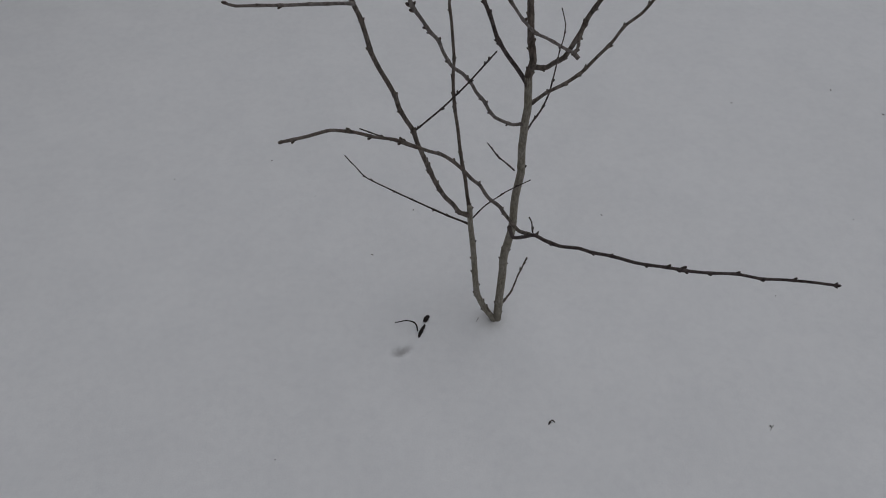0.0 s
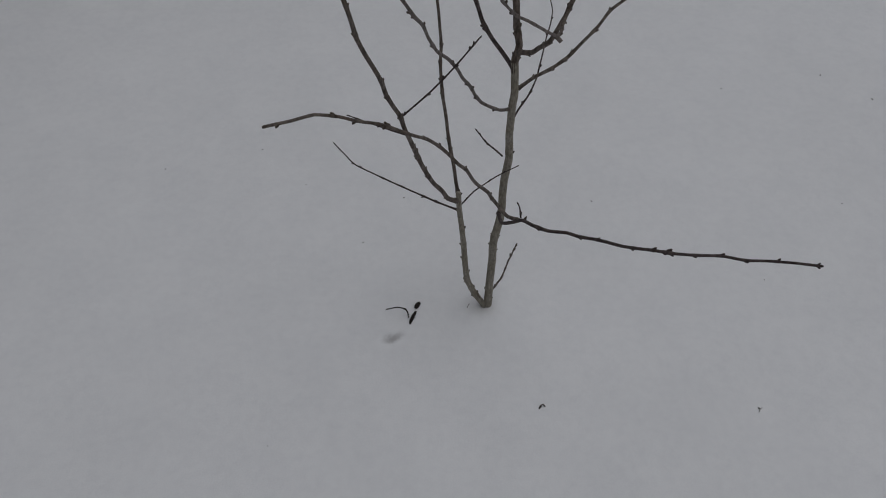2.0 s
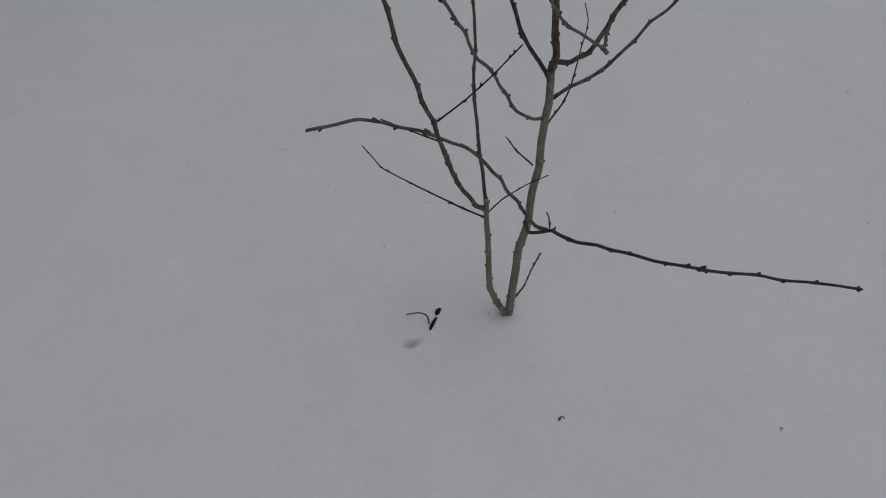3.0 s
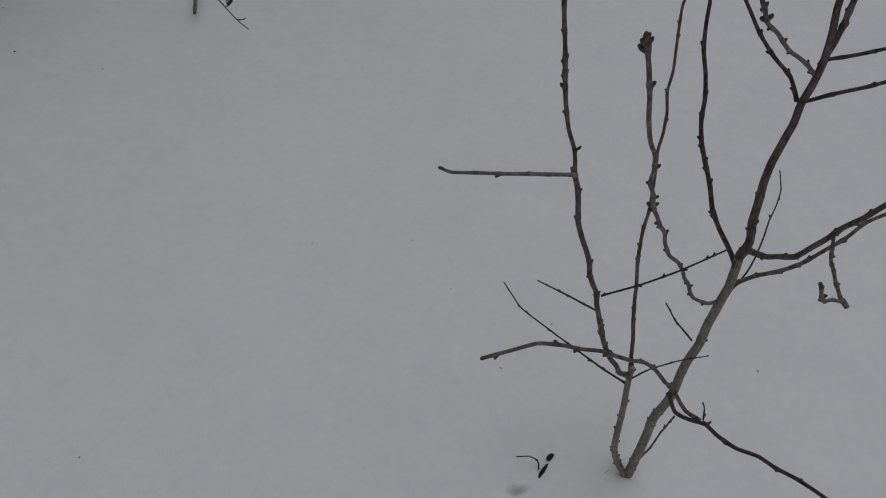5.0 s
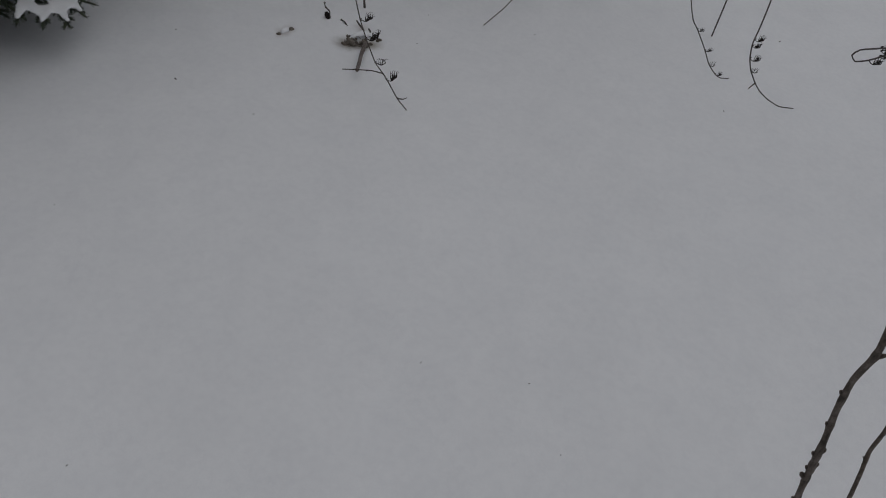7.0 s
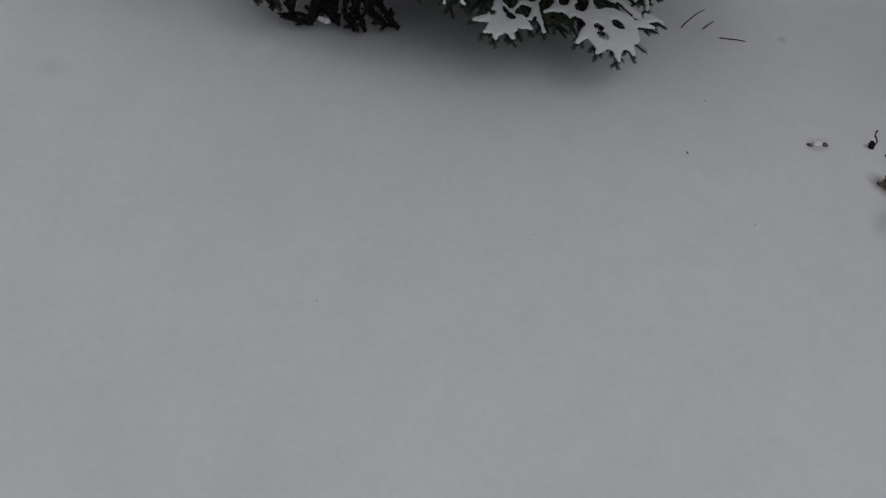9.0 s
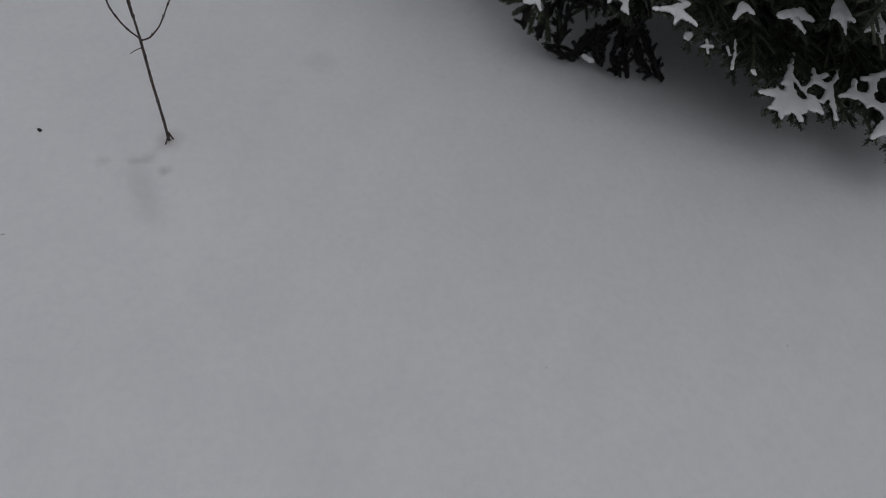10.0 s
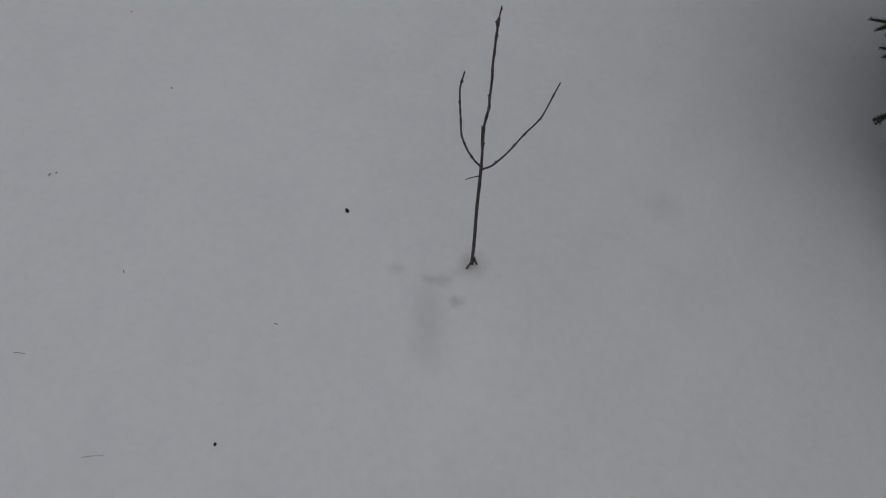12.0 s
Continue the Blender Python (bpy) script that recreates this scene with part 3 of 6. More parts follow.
    limb("twig", tree, [(0.2015, 1.290, 0.518), (0.1825, 1.300, 0.528), (0.1645, 1.313, 0.535), (0.1425, 1.335, 0.548)], 0.0019, 0.0013, YOUNG_BARK, 3, BUD_SMALL, 18)
    # the long arching branch towards one side, and the long level one towards the other
    limb("branch", tree, [(0.2381, 1.1598, 0.4683), (0.2167, 1.1831, 0.4515), (0.1919, 1.2046, 0.4663), (0.1792, 1.1905, 0.4972), (0.1727, 1.1707, 0.5267), (0.1647, 1.1492, 0.5547), (0.1559, 1.1273, 0.5823), (0.1472, 1.1052, 0.6099), (0.1395, 1.0833, 0.6382), (0.1331, 1.0616, 0.6671), (0.1275, 1.0402, 0.6964), (0.1209, 1.0195, 0.7259), (0.1076, 1.0003, 0.7540), (0.0928, 0.9862, 0.7843), (0.0759, 0.9729, 0.8139), (0.0577, 0.9560, 0.8409), (0.0392, 0.9347, 0.8645), (0.0193, 0.9155, 0.8888), (-0.0043, 0.8989, 0.9116), (-0.0290, 0.8790, 0.9306), (-0.0526, 0.8605, 0.9518), (-0.0781, 0.8406, 0.9688), (-0.1035, 0.8158, 0.9768), (-0.1267, 0.7902, 0.9881)],
         0.0040, 0.0020, MID_BARK, [(0.118, 2.91), (0.155, -0.41), (0.484, 0.05), (0.606, 0.07), (0.656, 0.92), (0.757, 3.06), (0.765, -0.09), (0.77, 3.05), (0.836, -0.1), (0.88, -2.81), (0.98, 1.41)], BUD, 19, swell=0.2)
    limb("branch", tree, [(0.2067, 1.2733, 0.3661), (0.2079, 1.2392, 0.3838), (0.2105, 1.2075, 0.4048), (0.2182, 1.1823, 0.4322), (0.2293, 1.1600, 0.4607), (0.2434, 1.1398, 0.4882), (0.2591, 1.1126, 0.5048), (0.2880, 1.0956, 0.5096), (0.3230, 1.0884, 0.5151), (0.3446, 1.0655, 0.5306), (0.3685, 1.0449, 0.5492), (0.3858, 1.0202, 0.5697), (0.4005, 0.9944, 0.5913), (0.4161, 0.9703, 0.6143), (0.4414, 0.9514, 0.6329), (0.4707, 0.9343, 0.6469), (0.5026, 0.9221, 0.6600), (0.5348, 0.9116, 0.6738), (0.5661, 0.8962, 0.6843), (0.5941, 0.8817, 0.7025), (0.6215, 0.8653, 0.7199), (0.6488, 0.8477, 0.7364)],
         0.0042, 0.0021, YOUNG_BARK, [(0.313, -3.14), (0.431, 3.1), (0.485, -2.77), (0.616, 0.44), (0.667, -0.04), (0.694, 3.1), (0.703, -0.04, 1.5), (0.706, 3.1), (0.759, 3.06), (0.807, -0.05), (0.86, 3.05), (0.922, -0.08)], BUD, 20, swell=0.22, knot=0.25)
    limb("twig", tree, [(0.2410, 1.1525, 0.4803), (0.2368, 1.1650, 0.4979), (0.2325, 1.1702, 0.5037)], 0.0016, 0.0014, YOUNG_BARK, 1, BUD, 22)
    limb("twig", tree, [(0.2428, 1.1517, 0.4774), (0.2487, 1.1449, 0.4851), (0.2498, 1.1450, 0.4915)], 0.0024, 0.0016, MID_BARK, 1, BUD, 32)
    limb("twig", tree, [(0.2095, 1.275, 0.075), (0.2375, 1.315, 0.085), (0.2545, 1.348, 0.120), (0.2705, 1.372, 0.152)], 0.0026, 0.0017, MID_BARK, 5, BUD, 23, bud_scale=1.2)
    # the upper side branches
    limb("branch", tree, [(0.1794, 1.3062, 1.0361), (0.1590, 1.3094, 1.0664), (0.1305, 1.3231, 1.0830), (0.1050, 1.3371, 1.1030), (0.0822, 1.3452, 1.1288), (0.0597, 1.3534, 1.1544), (0.0453, 1.3693, 1.1821), (0.0416, 1.3845, 1.2137), (0.0346, 1.4001, 1.2444), (0.0273, 1.4155, 1.2753), (0.0211, 1.4279, 1.3077), (0.0153, 1.4400, 1.3403)],
         0.0030, 0.0019, YOUNG_BARK, [(0.04, 2.49), (0.109, 2.81), (0.201, -0.34), (0.28, 2.58), (0.472, 2.3), (0.506, -0.88), (0.518, 2.25)], BUD, 24, knot=0.3)
    limb("branch", tree, [(0.1894, 1.3010, 1.0416), (0.2185, 1.2987, 1.0634), (0.2494, 1.3003, 1.0825), (0.2801, 1.3029, 1.1021), (0.3108, 1.3056, 1.1215), (0.3412, 1.3082, 1.1413), (0.3718, 1.3107, 1.1610)], 0.0030, 0.0022, YOUNG_BARK, 4, BUD_SMALL, 25)
    limb("branch", tree, [(0.1796, 1.2948, 1.0860), (0.1617, 1.2718, 1.1092), (0.1410, 1.2487, 1.1296), (0.1227, 1.2222, 1.1484), (0.1065, 1.1968, 1.1701), (0.0900, 1.1723, 1.1930), (0.0711, 1.1475, 1.2139), (0.0564, 1.1265, 1.2415), (0.0354, 1.1313, 1.2721), (0.0208, 1.1357, 1.3058), (0.0085, 1.1376, 1.3403), (-0.0022, 1.1392, 1.3752)],
         0.0028, 0.0021, PALE_TWIG, [(0.032, 2.81), (0.106, -2.66), (0.277, 0.26), (0.385, -3.11), (0.511, 0.43), (0.574, 2.5, 1.5), (0.58, -0.65, 1.5), (0.626, 2.54), (0.643, -0.6), (0.74, 2.38, 1.5), (0.825, -0.8)], BUD, 26, swell=0.35, label="silvery branch with knobbly buds")
    limb("branch", tree, [(0.1825, 1.300, 1.102), (0.1910, 1.298, 1.110), (0.2170, 1.291, 1.127), (0.2410, 1.284, 1.145), (0.3000, 1.270, 1.185)], 0.0028, 0.0020, YOUNG_BARK, 3, BUD_SMALL, 27)
    # short spurs and a stub of a dead shoot at the fork
    limb("spur", tree, [(0.1885, 1.262, 0.070), (0.1825, 1.256, 0.088), (0.1805, 1.254, 0.098)], 0.0018, 0.0010, BUD_SKIN, 0, None, 28)
    limb("spur", tree, [(-0.0925, 1.101, 1.027), (-0.0885, 1.097, 1.032), (-0.0868, 1.095, 1.037)], 0.0018, 0.0016, YOUNG_BARK, 1, BUD_SMALL, 29)
    limb("spur", tree, [(0.1625, 1.258, 0.050), (0.1545, 1.250, 0.030), (0.1485, 1.246, 0.008)], 0.0006, 0.0004, PALE_TWIG, 0, None, 30)
    return tree


build_fruit_tree()


# ---- the small sapling ----
def build_sapling():
    sap = thing("sapling", (-2.552, -0.008, 0.0), "slender bare sapling with three upright shoots in snow", "sapling")
    limb("stem", sap, [(-2.556, -0.006, -0.04), (-2.550, -0.008, 0.02), (-2.540, -0.014, 0.130), (-2.530, -0.021, 0.251), (-2.530, -0.026, 0.330), (-2.528, -0.027, 0.378)], 0.0041, 0.0034, RED_BARK, 4, BUD_SMALL, 41, "reddish-brown stem", tip=False, knot=0.35)
    limb("shoot", sap, [(-2.528, -0.027, 0.374), (-2.534, -0.032, 0.420), (-2.540, -0.038, 0.466), (-2.540, -0.036, 0.515), (-2.540, -0.038, 0.562), (-2.539, -0.043, 0.618), (-2.538, -0.045, 0.664), (-2.538, -0.046, 0.700)], 0.0028, 0.0020, RED_BARK, 7, BUD, 42, swell=0.5, bud_scale=0.8)
    limb("shoot", sap, [(-2.538, -0.046, 0.698), (-2.538, -0.045, 0.728)], 0.0013, 0.0010, YOUNG_BARK, 1, BUD_SMALL, 43)
    limb("shoot", sap, [(-2.528, -0.028, 0.374), (-2.515, -0.040, 0.398), (-2.504, -0.054, 0.430), (-2.487, -0.066, 0.480), (-2.474, -0.071, 0.536), (-2.448, -0.070, 0.600), (-2.440, -0.070, 0.630), (-2.441, -0.067, 0.662)], 0.0021, 0.0014, RED_BARK, 5, BUD, 44, knot=0.4, swell=0.5, bud_scale=0.75)
    limb("shoot", sap, [(-2.530, -0.024, 0.366), (-2.560, -0.012, 0.352), (-2.598, 0.006, 0.358), (-2.612, 0.030, 0.410), (-2.614, 0.054, 0.464), (-2.606, 0.072, 0.561)], 0.0021, 0.0013, RED_BARK, 4, BUD, 45, knot=0.4, swell=0.5, bud_scale=0.75)
    knob = limb("knob", sap, [(-2.538, -0.046, 0.692), (-2.538, -0.047, 0.699), (-2.538, -0.046, 0.706)], 0.0036, 0.0030, BUD_SKIN, 0, None, 49)
    place_bud(knob, bud_mesh(*BUD, BUD_SKIN), Vector((-2.536, -0.048, 0.699)), Vector((0.5, -0.6, 0.8)).normalized(), 0.9)
    limb("twig", sap, [(-2.529, -0.027, 0.346), (-2.522, -0.040, 0.343), (-2.515, -0.052, 0.338)], 0.0012, 0.0009, YOUNG_BARK, 0, None, 46)
    limb("twig", sap, [(-2.526, -0.034, 0.430), (-2.536, -0.040, 0.458), (-2.537, -0.042, 0.470)], 0.0012, 0.0010, YOUNG_BARK, 0, None, 47)
    limb("root", sap, [(-2.549, -0.007, 0.060), (-2.538, -0.011, 0.046), (-2.528, -0.016, 0.035), (-2.518, -0.021, 0.024)], 0.0032, 0.0014, RED_BARK, 0, None, 48)
    limb("root", sap, [(-2.549, -0.007, 0.056), (-2.550, -0.002, 0.042), (-2.551, 0.003, 0.031), (-2.552, 0.007, 0.020)], 0.0030, 0.0016, RED_BARK, 0, None, 50)


build_sapling()


# ---- the spruce ----
SPRUCE_AT = Vector((-3.50, 1.85, 0.0))


def needles_on(twigs, rnd, gap, length, width, core):
    """Needles as blunt narrow blades folded along the middle, round the twigs: arrays of vertices and faces."""
    foot, way, half = [], [], []
    for path, fade in twigs:
        for a, b in zip(path, path[1:]):
            seg = b - a
            n = max(1, int(seg.length / gap))
            d = seg.normalized()
            u = d.orthogonal().normalized()
            w = d.cross(u)
            for k in range(n):
                ang = rnd.uniform(0, 6.283)
                side = u * math.cos(ang) + w * math.sin(ang)
                if side.z < -0.55 and rnd.random() < 0.5:
                    side.z = -side.z
                foot.append(a + seg * ((k + rnd.random()) / n))
                way.append((side + d * rnd.uniform(0.35, 0.85) + Vector((0, 0, 0.10))).normalized() * length * rnd.uniform(0.75, 1.15) * fade)
                half.append(side.cross(d).normalized())
        d = (path[-1] - path[-2]).normalized()
        u = d.orthogonal().normalized()
        w = d.cross(u)
        for k in range(max(3, int(0.007 / gap))):  # the tuft at the end
            ang = rnd.uniform(0, 6.283)
            side = u * math.cos(ang) + w * math.sin(ang)
            foot.append(path[-1])
            way.append((side * rnd.uniform(0.2, 1.0) + d).normalized() * length * rnd.uniform(0.5, 0.8) * fade)
            half.append(side.cross(d).normalized())
    verts, faces = [], []
    for path, fade in twigs if core else ():  # the crowded inner needles as one rough core
        path = path if len(path) < 5 else path[:-1:2] + path[-1:]
        last = len(path) - 1
        sweep(verts, faces, path, [core * fade * (0.75 if i in (0, last) else 1.0) * rnd.uniform(0.75, 1.25) for i in range(last + 1)], 4)
    f, w, s = (np.array([tuple(v) for v in some]) for some in (foot, way, half))
    t = np.cross(s, w)
    t /= np.linalg.norm(t, axis=1, keepdims=True) + 1e-9
    h = width / 2
    v = np.stack([f, f + w * 0.66 + s * h + t * h * 0.5, f + w, f + w * 0.66 - s * h + t * h * 0.5], 1).reshape(-1, 3)
    o = np.arange(len(f))[:, None] * 4
    tri = np.concatenate([o + np.array([0, 1, 2]), o + np.array([0, 2, 3])], 0)
    inner = [(q[0] + len(v), q[k] + len(v), q[k + 1] + len(v)) for q in faces for k in range(1, len(q) - 1)]
    if not inner:
        return v, tri
    v = np.concatenate([v, np.array([tuple(p) for p in verts])], 0)
    return v, np.concatenate([tri, np.array(inner)], 0)


def tri_mesh(name, v, tri, material):
    me = bpy.data.meshes.new(name)
    me.vertices.add(len(v))
    me.vertices.foreach_set("co", v.ravel())
    me.loops.add(tri.size)
    me.loops.foreach_set("vertex_index", tri.ravel().astype(np.int32))
    me.polygons.add(len(tri))
    me.polygons.foreach_set("loop_start", np.arange(0, tri.size, 3, dtype=np.int32))
    me.materials.append(material)
    me.update(calc_edges=True)
    return me


def side_twigs(verts, faces, twigs, path, rnd, gap, longest, flat=Vector((0, 0, 1))):
    """Short twigs that leave a branchlet on both sides."""
    lens = sum((q - p).length for p, q in zip(path, path[1:]))
    n = len(path) - 1
    subs = int(lens / gap)
    for q in range(1, subs + 1):
        j = min(n - 1, int(n * (q - 0.3) / (subs + 0.3)))
        e = (path[j + 1] - path[j]).normalized()
        o = e.cross(flat).normalized() * (1 if q % 2 else -1)
        g = (o * 0.75 + e * 0.80 + flat * rnd.uniform(-0.25, 0.05)).normalized()
        l = min(longest, lens * 0.46) * (1 - 0.5 * q / (subs + 1)) * rnd.uniform(0.75, 1.2)
        sub = [path[j] + g * (l * c / 3) - flat * (0.12 * l * (c / 3) ** 2) for c in range(4)]
        sweep(verts, faces, [sub[0], sub[-1]], [0.0015, 0.0009], 3)
        twigs.append((sub, 0.95))


def bough(spruce, foot, tip, arch, spread, seed, near=True, droop=0.10, gap=0.0009, dense=1.0, extra=(), coarse=False):
    """One bough: axis, side branchlets and their twigs, and the needles; extra branchlets are given as point lists."""
    rnd = random.Random(seed)
    foot, tip = Vector(foot), Vector(tip)
    mid = (foot + tip) / 2 + Vector((0, 0, arch))
    span = (tip - foot).length
    steps = max(8, int(span / 0.03))
    axis = [foot * (1 - t) ** 2 + mid * (2 * t * (1 - t)) + tip * t * t for t in (i / steps for i in range(steps + 1))]
    verts, faces, twigs = [], [], []
    sweep(verts, faces, axis, [0.009 * (1 - 0.82 * i / steps) * (0.6 + span * 0.5) for i in range(steps + 1)], 6)
    twigs.append((axis[int(steps * 0.3):], 1.0))
    flat = Vector((0, 0, 1))
    count = max(5, int(dense * span / (0.064 if near else 0.070)))
    for i in range(count):
        s = 0.20 + 0.78 * (i + 0.3 * rnd.random()) / count
        k = min(steps - 1, int(s * steps))
        p = axis[k].lerp(axis[k + 1], s * steps - k)
        d = (axis[min(k + 2, steps)] - axis[k]).normalized()
        for hand in (-1, 1):
            if rnd.random() < 0.06:
                continue
            long = spread * (0.30 + 0.95 * math.sin(math.pi * min(1.0, 0.12 + s * 0.80)) ** 0.8) * (1.0 if s < 0.75 else (1.14 - s) / 0.39) * rnd.uniform(0.75, 1.15)
            long = max(long, 0.045)
            out = d.cross(flat).normalized() * hand
            go = (out * rnd.uniform(0.80, 1.0) + d * rnd.uniform(0.65, 0.95) + flat * rnd.uniform(-0.18, 0.06)).normalized()
            n = max(3, int(long / 0.022))
            path = [p + go * (long * j / n) - flat * (droop * long * (j / n) ** 2) + d * (0.10 * long * (j / n) ** 2) for j in range(n + 1)]
            sweep(verts, faces, path[:-1:2] + path[-1:], [0.0026 * (1 - 0.6 * j / n) for j in range(len(path[:-1:2]) + 1)], 3)
            twigs.append((path, 1.0))
            if long > 0.075 and not coarse:
                side_twigs(verts, faces, twigs, path, rnd, 0.036 if near else 0.055, 0.085)
    for path in extra:
        path, _, _ = spline(path, 0.02)
        sweep(verts, faces, path, [0.0024] * len(path), 4)
        twigs.append((path, 1.0))
        side_twigs(verts, faces, twigs, path, rnd, 0.030, 0.036)
    ob = part("bough", mesh_from("bough", verts, faces, SPRUCE_BARK), spruce)
    if coarse:
        v, tri = needles_on(twigs, rnd, 0.010, 0.050, 0.030, 0.0)
    else:
        v, tri = needles_on(twigs, rnd, gap if near else 0.0062, 0.0148 if near else 0.026, 0.0023 if near else 0.0120, 0.0050 if near else 0.0)
    part("needles", tri_mesh("needles", v, tri, NEEDLE), ob, "dark green needles")
    return ob


def snow_sheet(parent, at, arms, holes, blend, thick, cell=0.0034):
    """A sheet of snow draped over fingers of a bough: arms (u0, v0, u1, v1, r0, r1) melt into one another, holes (u, v, r) go through.

    at(u, v) gives the place in the world."""
    lo = [min(min(a[i], a[i + 2]) for a in arms) - 0.07 for i in (0, 1)]
    hi = [max(max(a[i], a[i + 2]) for a in arms) + 0.07 for i in (0, 1)]
    us, vs = np.arange(lo[0], hi[0], cell), np.arange(lo[1], hi[1], cell)
    gu, gv = np.meshgrid(us, vs, indexing="ij")

    def field(u, v):
        d = None
        wob = 0.0022 * np.sin(u * 210 + 3 * np.sin(v * 130)) * np.cos(v * 190 + u * 60)
        for u0, v0, u1, v1, r0, r1 in arms:
            l2 = (u1 - u0) ** 2 + (v1 - v0) ** 2 + 1e-9
            t = np.clip(((u - u0) * (u1 - u0) + (v - v0) * (v1 - v0)) / l2, 0, 1)
            e = np.hypot(u - u0 - t * (u1 - u0), v - v0 - t * (v1 - v0)) - (r0 + (r1 - r0) * t)
            if d is None:
                d = e
            else:
                h = np.clip(0.5 + 0.5 * (d - e) / blend, 0, 1)
                d = d + (e - d) * h - blend * h * (1 - h)
        for u0, v0, r in holes:
            d = np.maximum(d, r - np.hypot((u - u0) * 0.85, v - v0))
        return d + wob
    f = field(gu, gv)
    inside = f < 0
    cells = inside[:-1, :-1] | inside[1:, :-1] | inside[:-1, 1:] | inside[1:, 1:]
    e = 1e-4
    for _ in range(2):  # draw the rim in to the outline
        off = field(gu, gv)
        du, dv = (field(gu + e, gv) - off) / e, (field(gu, gv + e) - off) / e
        norm = du * du + dv * dv + 1e-3
        move = np.where(inside, 0.0, off / norm)
        gu, gv = gu - np.clip(du * move, -cell, cell), gv - np.clip(dv * move, -cell, cell)
    depth = np.clip(-field(gu, gv), 0, None)
    rise = thick * np.sqrt(np.clip(1 - (1 - np.clip(depth / 0.016, 0, 1)) ** 2, 0, 1)) * (0.82 + 0.18 * np.sin(gu * 75) * np.cos(gv * 66))
    index = {}
    verts, faces = [], []

    def corner(i, j, top):
        key = (i, j, top or not inside[i, j])
        if key not in index:
            index[key] = len(verts)
            p = at(float(gu[i, j]), float(gv[i, j]))
            verts.append(p + Vector((0, 0, float(rise[i, j]) if top else -0.004 if inside[i, j] else 0.0)))
        return index[key]
    for i, j in np.argwhere(cells):
        ring = [(i, j), (i + 1, j), (i + 1, j + 1), (i, j + 1)]
        faces.append(tuple(corner(a, b, True) for a, b in ring))
        faces.append(tuple(corner(a, b, False) for a, b in reversed(ring)))
    return part("snow_cover", mesh_from("snow_cover", verts, faces, BOUGH_SNOW), parent, "clinging white snow")


def laden_bough(spruce, hub, centre, facing, arms, holes, seed, slope=0.25, bend=0.7, blend=0.030, thick=0.016, spread=0.12, over=0.010, gap=0.0008, arch=0.06):
    """A bough that ends in fingers under a patch of snow. arms are given from the centre, u outward and v across."""
    c = Vector(centre)
    d = Vector((math.cos(facing), math.sin(facing), 0))
    n = Vector((-d.y, d.x, 0))

    def at(u, v, up=0.012):
        return c + d * u + n * v + Vector((0, 0, up - slope * u - bend * (u * u + v * v)))
    extra = []
    for u0, v0, u1, v1, r0, r1 in arms:
        low = 0.035 if holes and min(r0, r1) > 0.02 else 0.0  # under a broad palm the twigs hang lower
        l = math.hypot(u1 - u0, v1 - v0) + 1e-6
        k = 1 + over / l
        mid = 0.5 * k
        extra.append([at(u0, v0, -low), at(u0 + (u1 - u0) * mid, v0 + (v1 - v0) * mid, -low), at(u0 + (u1 - u0) * k, v0 + (v1 - v0) * k, -0.004 - low)])
    ob = bough(spruce, hub, c, arch, spread, seed, True, gap=gap, extra=extra)
    snow_sheet(ob, at, arms, holes, blend, thick)
    return ob


def spray(spruce, hub, lines, seed):
    """A bough in full: its axis, then its branchlets, thick with short needles like bottle brushes."""
    rnd = random.Random(seed)
    verts, faces, twigs = [], [], []
    root = spline([hub, (hub + Vector(lines[0][0])) / 2 + Vector((0, 0, 0.02)), lines[0][0]], 0.03)[0]
    sweep(verts, faces, root, [0.008 - 0.004 * i / (len(root) - 1) for i in range(len(root))], 6)
    for k, points in enumerate(lines):
        path, along, length = spline(points, 0.008)
        sweep(verts, faces, path, [(0.0040 if k == 0 else 0.0024) - (0.0024 if k == 0 else 0.0010) * a for a in along], 5)
        twigs.append((path[int(len(path) * (0.45 if k == 0 else 0.2)):], rnd.uniform(0.9, 1.1)))
        if length > 0.05:
            side_twigs(verts, faces, twigs, path[len(path) // 3:], rnd, 0.026, 0.030)
    ob = part("bough", mesh_from("bough", verts, faces, SPRUCE_BARK), spruce)
    v, tri = needles_on(twigs, rnd, 0.00036, 0.0135, 0.0020, 0.0050)
    part("needles", tri_mesh("needles", v, tri, NEEDLE), ob, "dark green needles")
    return ob


def dead_twig(spruce, points, seed):
    """A dead branchlet, matted with dark needles, that hangs down to the snow."""
    rnd = random.Random(seed)
    verts, faces, twigs = [], [], []
    for k in range(3):
        off = Vector((rnd.uniform(-1, 1), rnd.uniform(-1, 1), rnd.uniform(-0.3, 0.6))) * 0.012 * k
        path, along, length = spline([Vector(p) + off * (0.3 + i * 0.4) for i, p in enumerate(points)], 0.008)
        path = [p + noise.noise_vector(p * 26 + off * 90) * 0.011 for p in path]
        twigs.append((path, rnd.uniform(0.8, 1.15)))
        sweep(verts, faces, path, [0.0034 - 0.0012 * s for s in along], 6)
        side_twigs(verts, faces, twigs, path, rnd, 0.030, 0.030, Vector((rnd.uniform(-1, 1), rnd.uniform(-1, 1), 0.4)).normalized())
    ob = part("dead_branch", mesh_from("dead_branch", verts, faces, SPRUCE_BARK), spruce, "matted dead branchlet")
    v, tri = needles_on(twigs, rnd, 0.00042, 0.0135, 0.0018, 0.0058)
    part("needles", tri_mesh("needles", v, tri, DEAD_NEEDLE), ob, "blackish dead needles")
    return ob


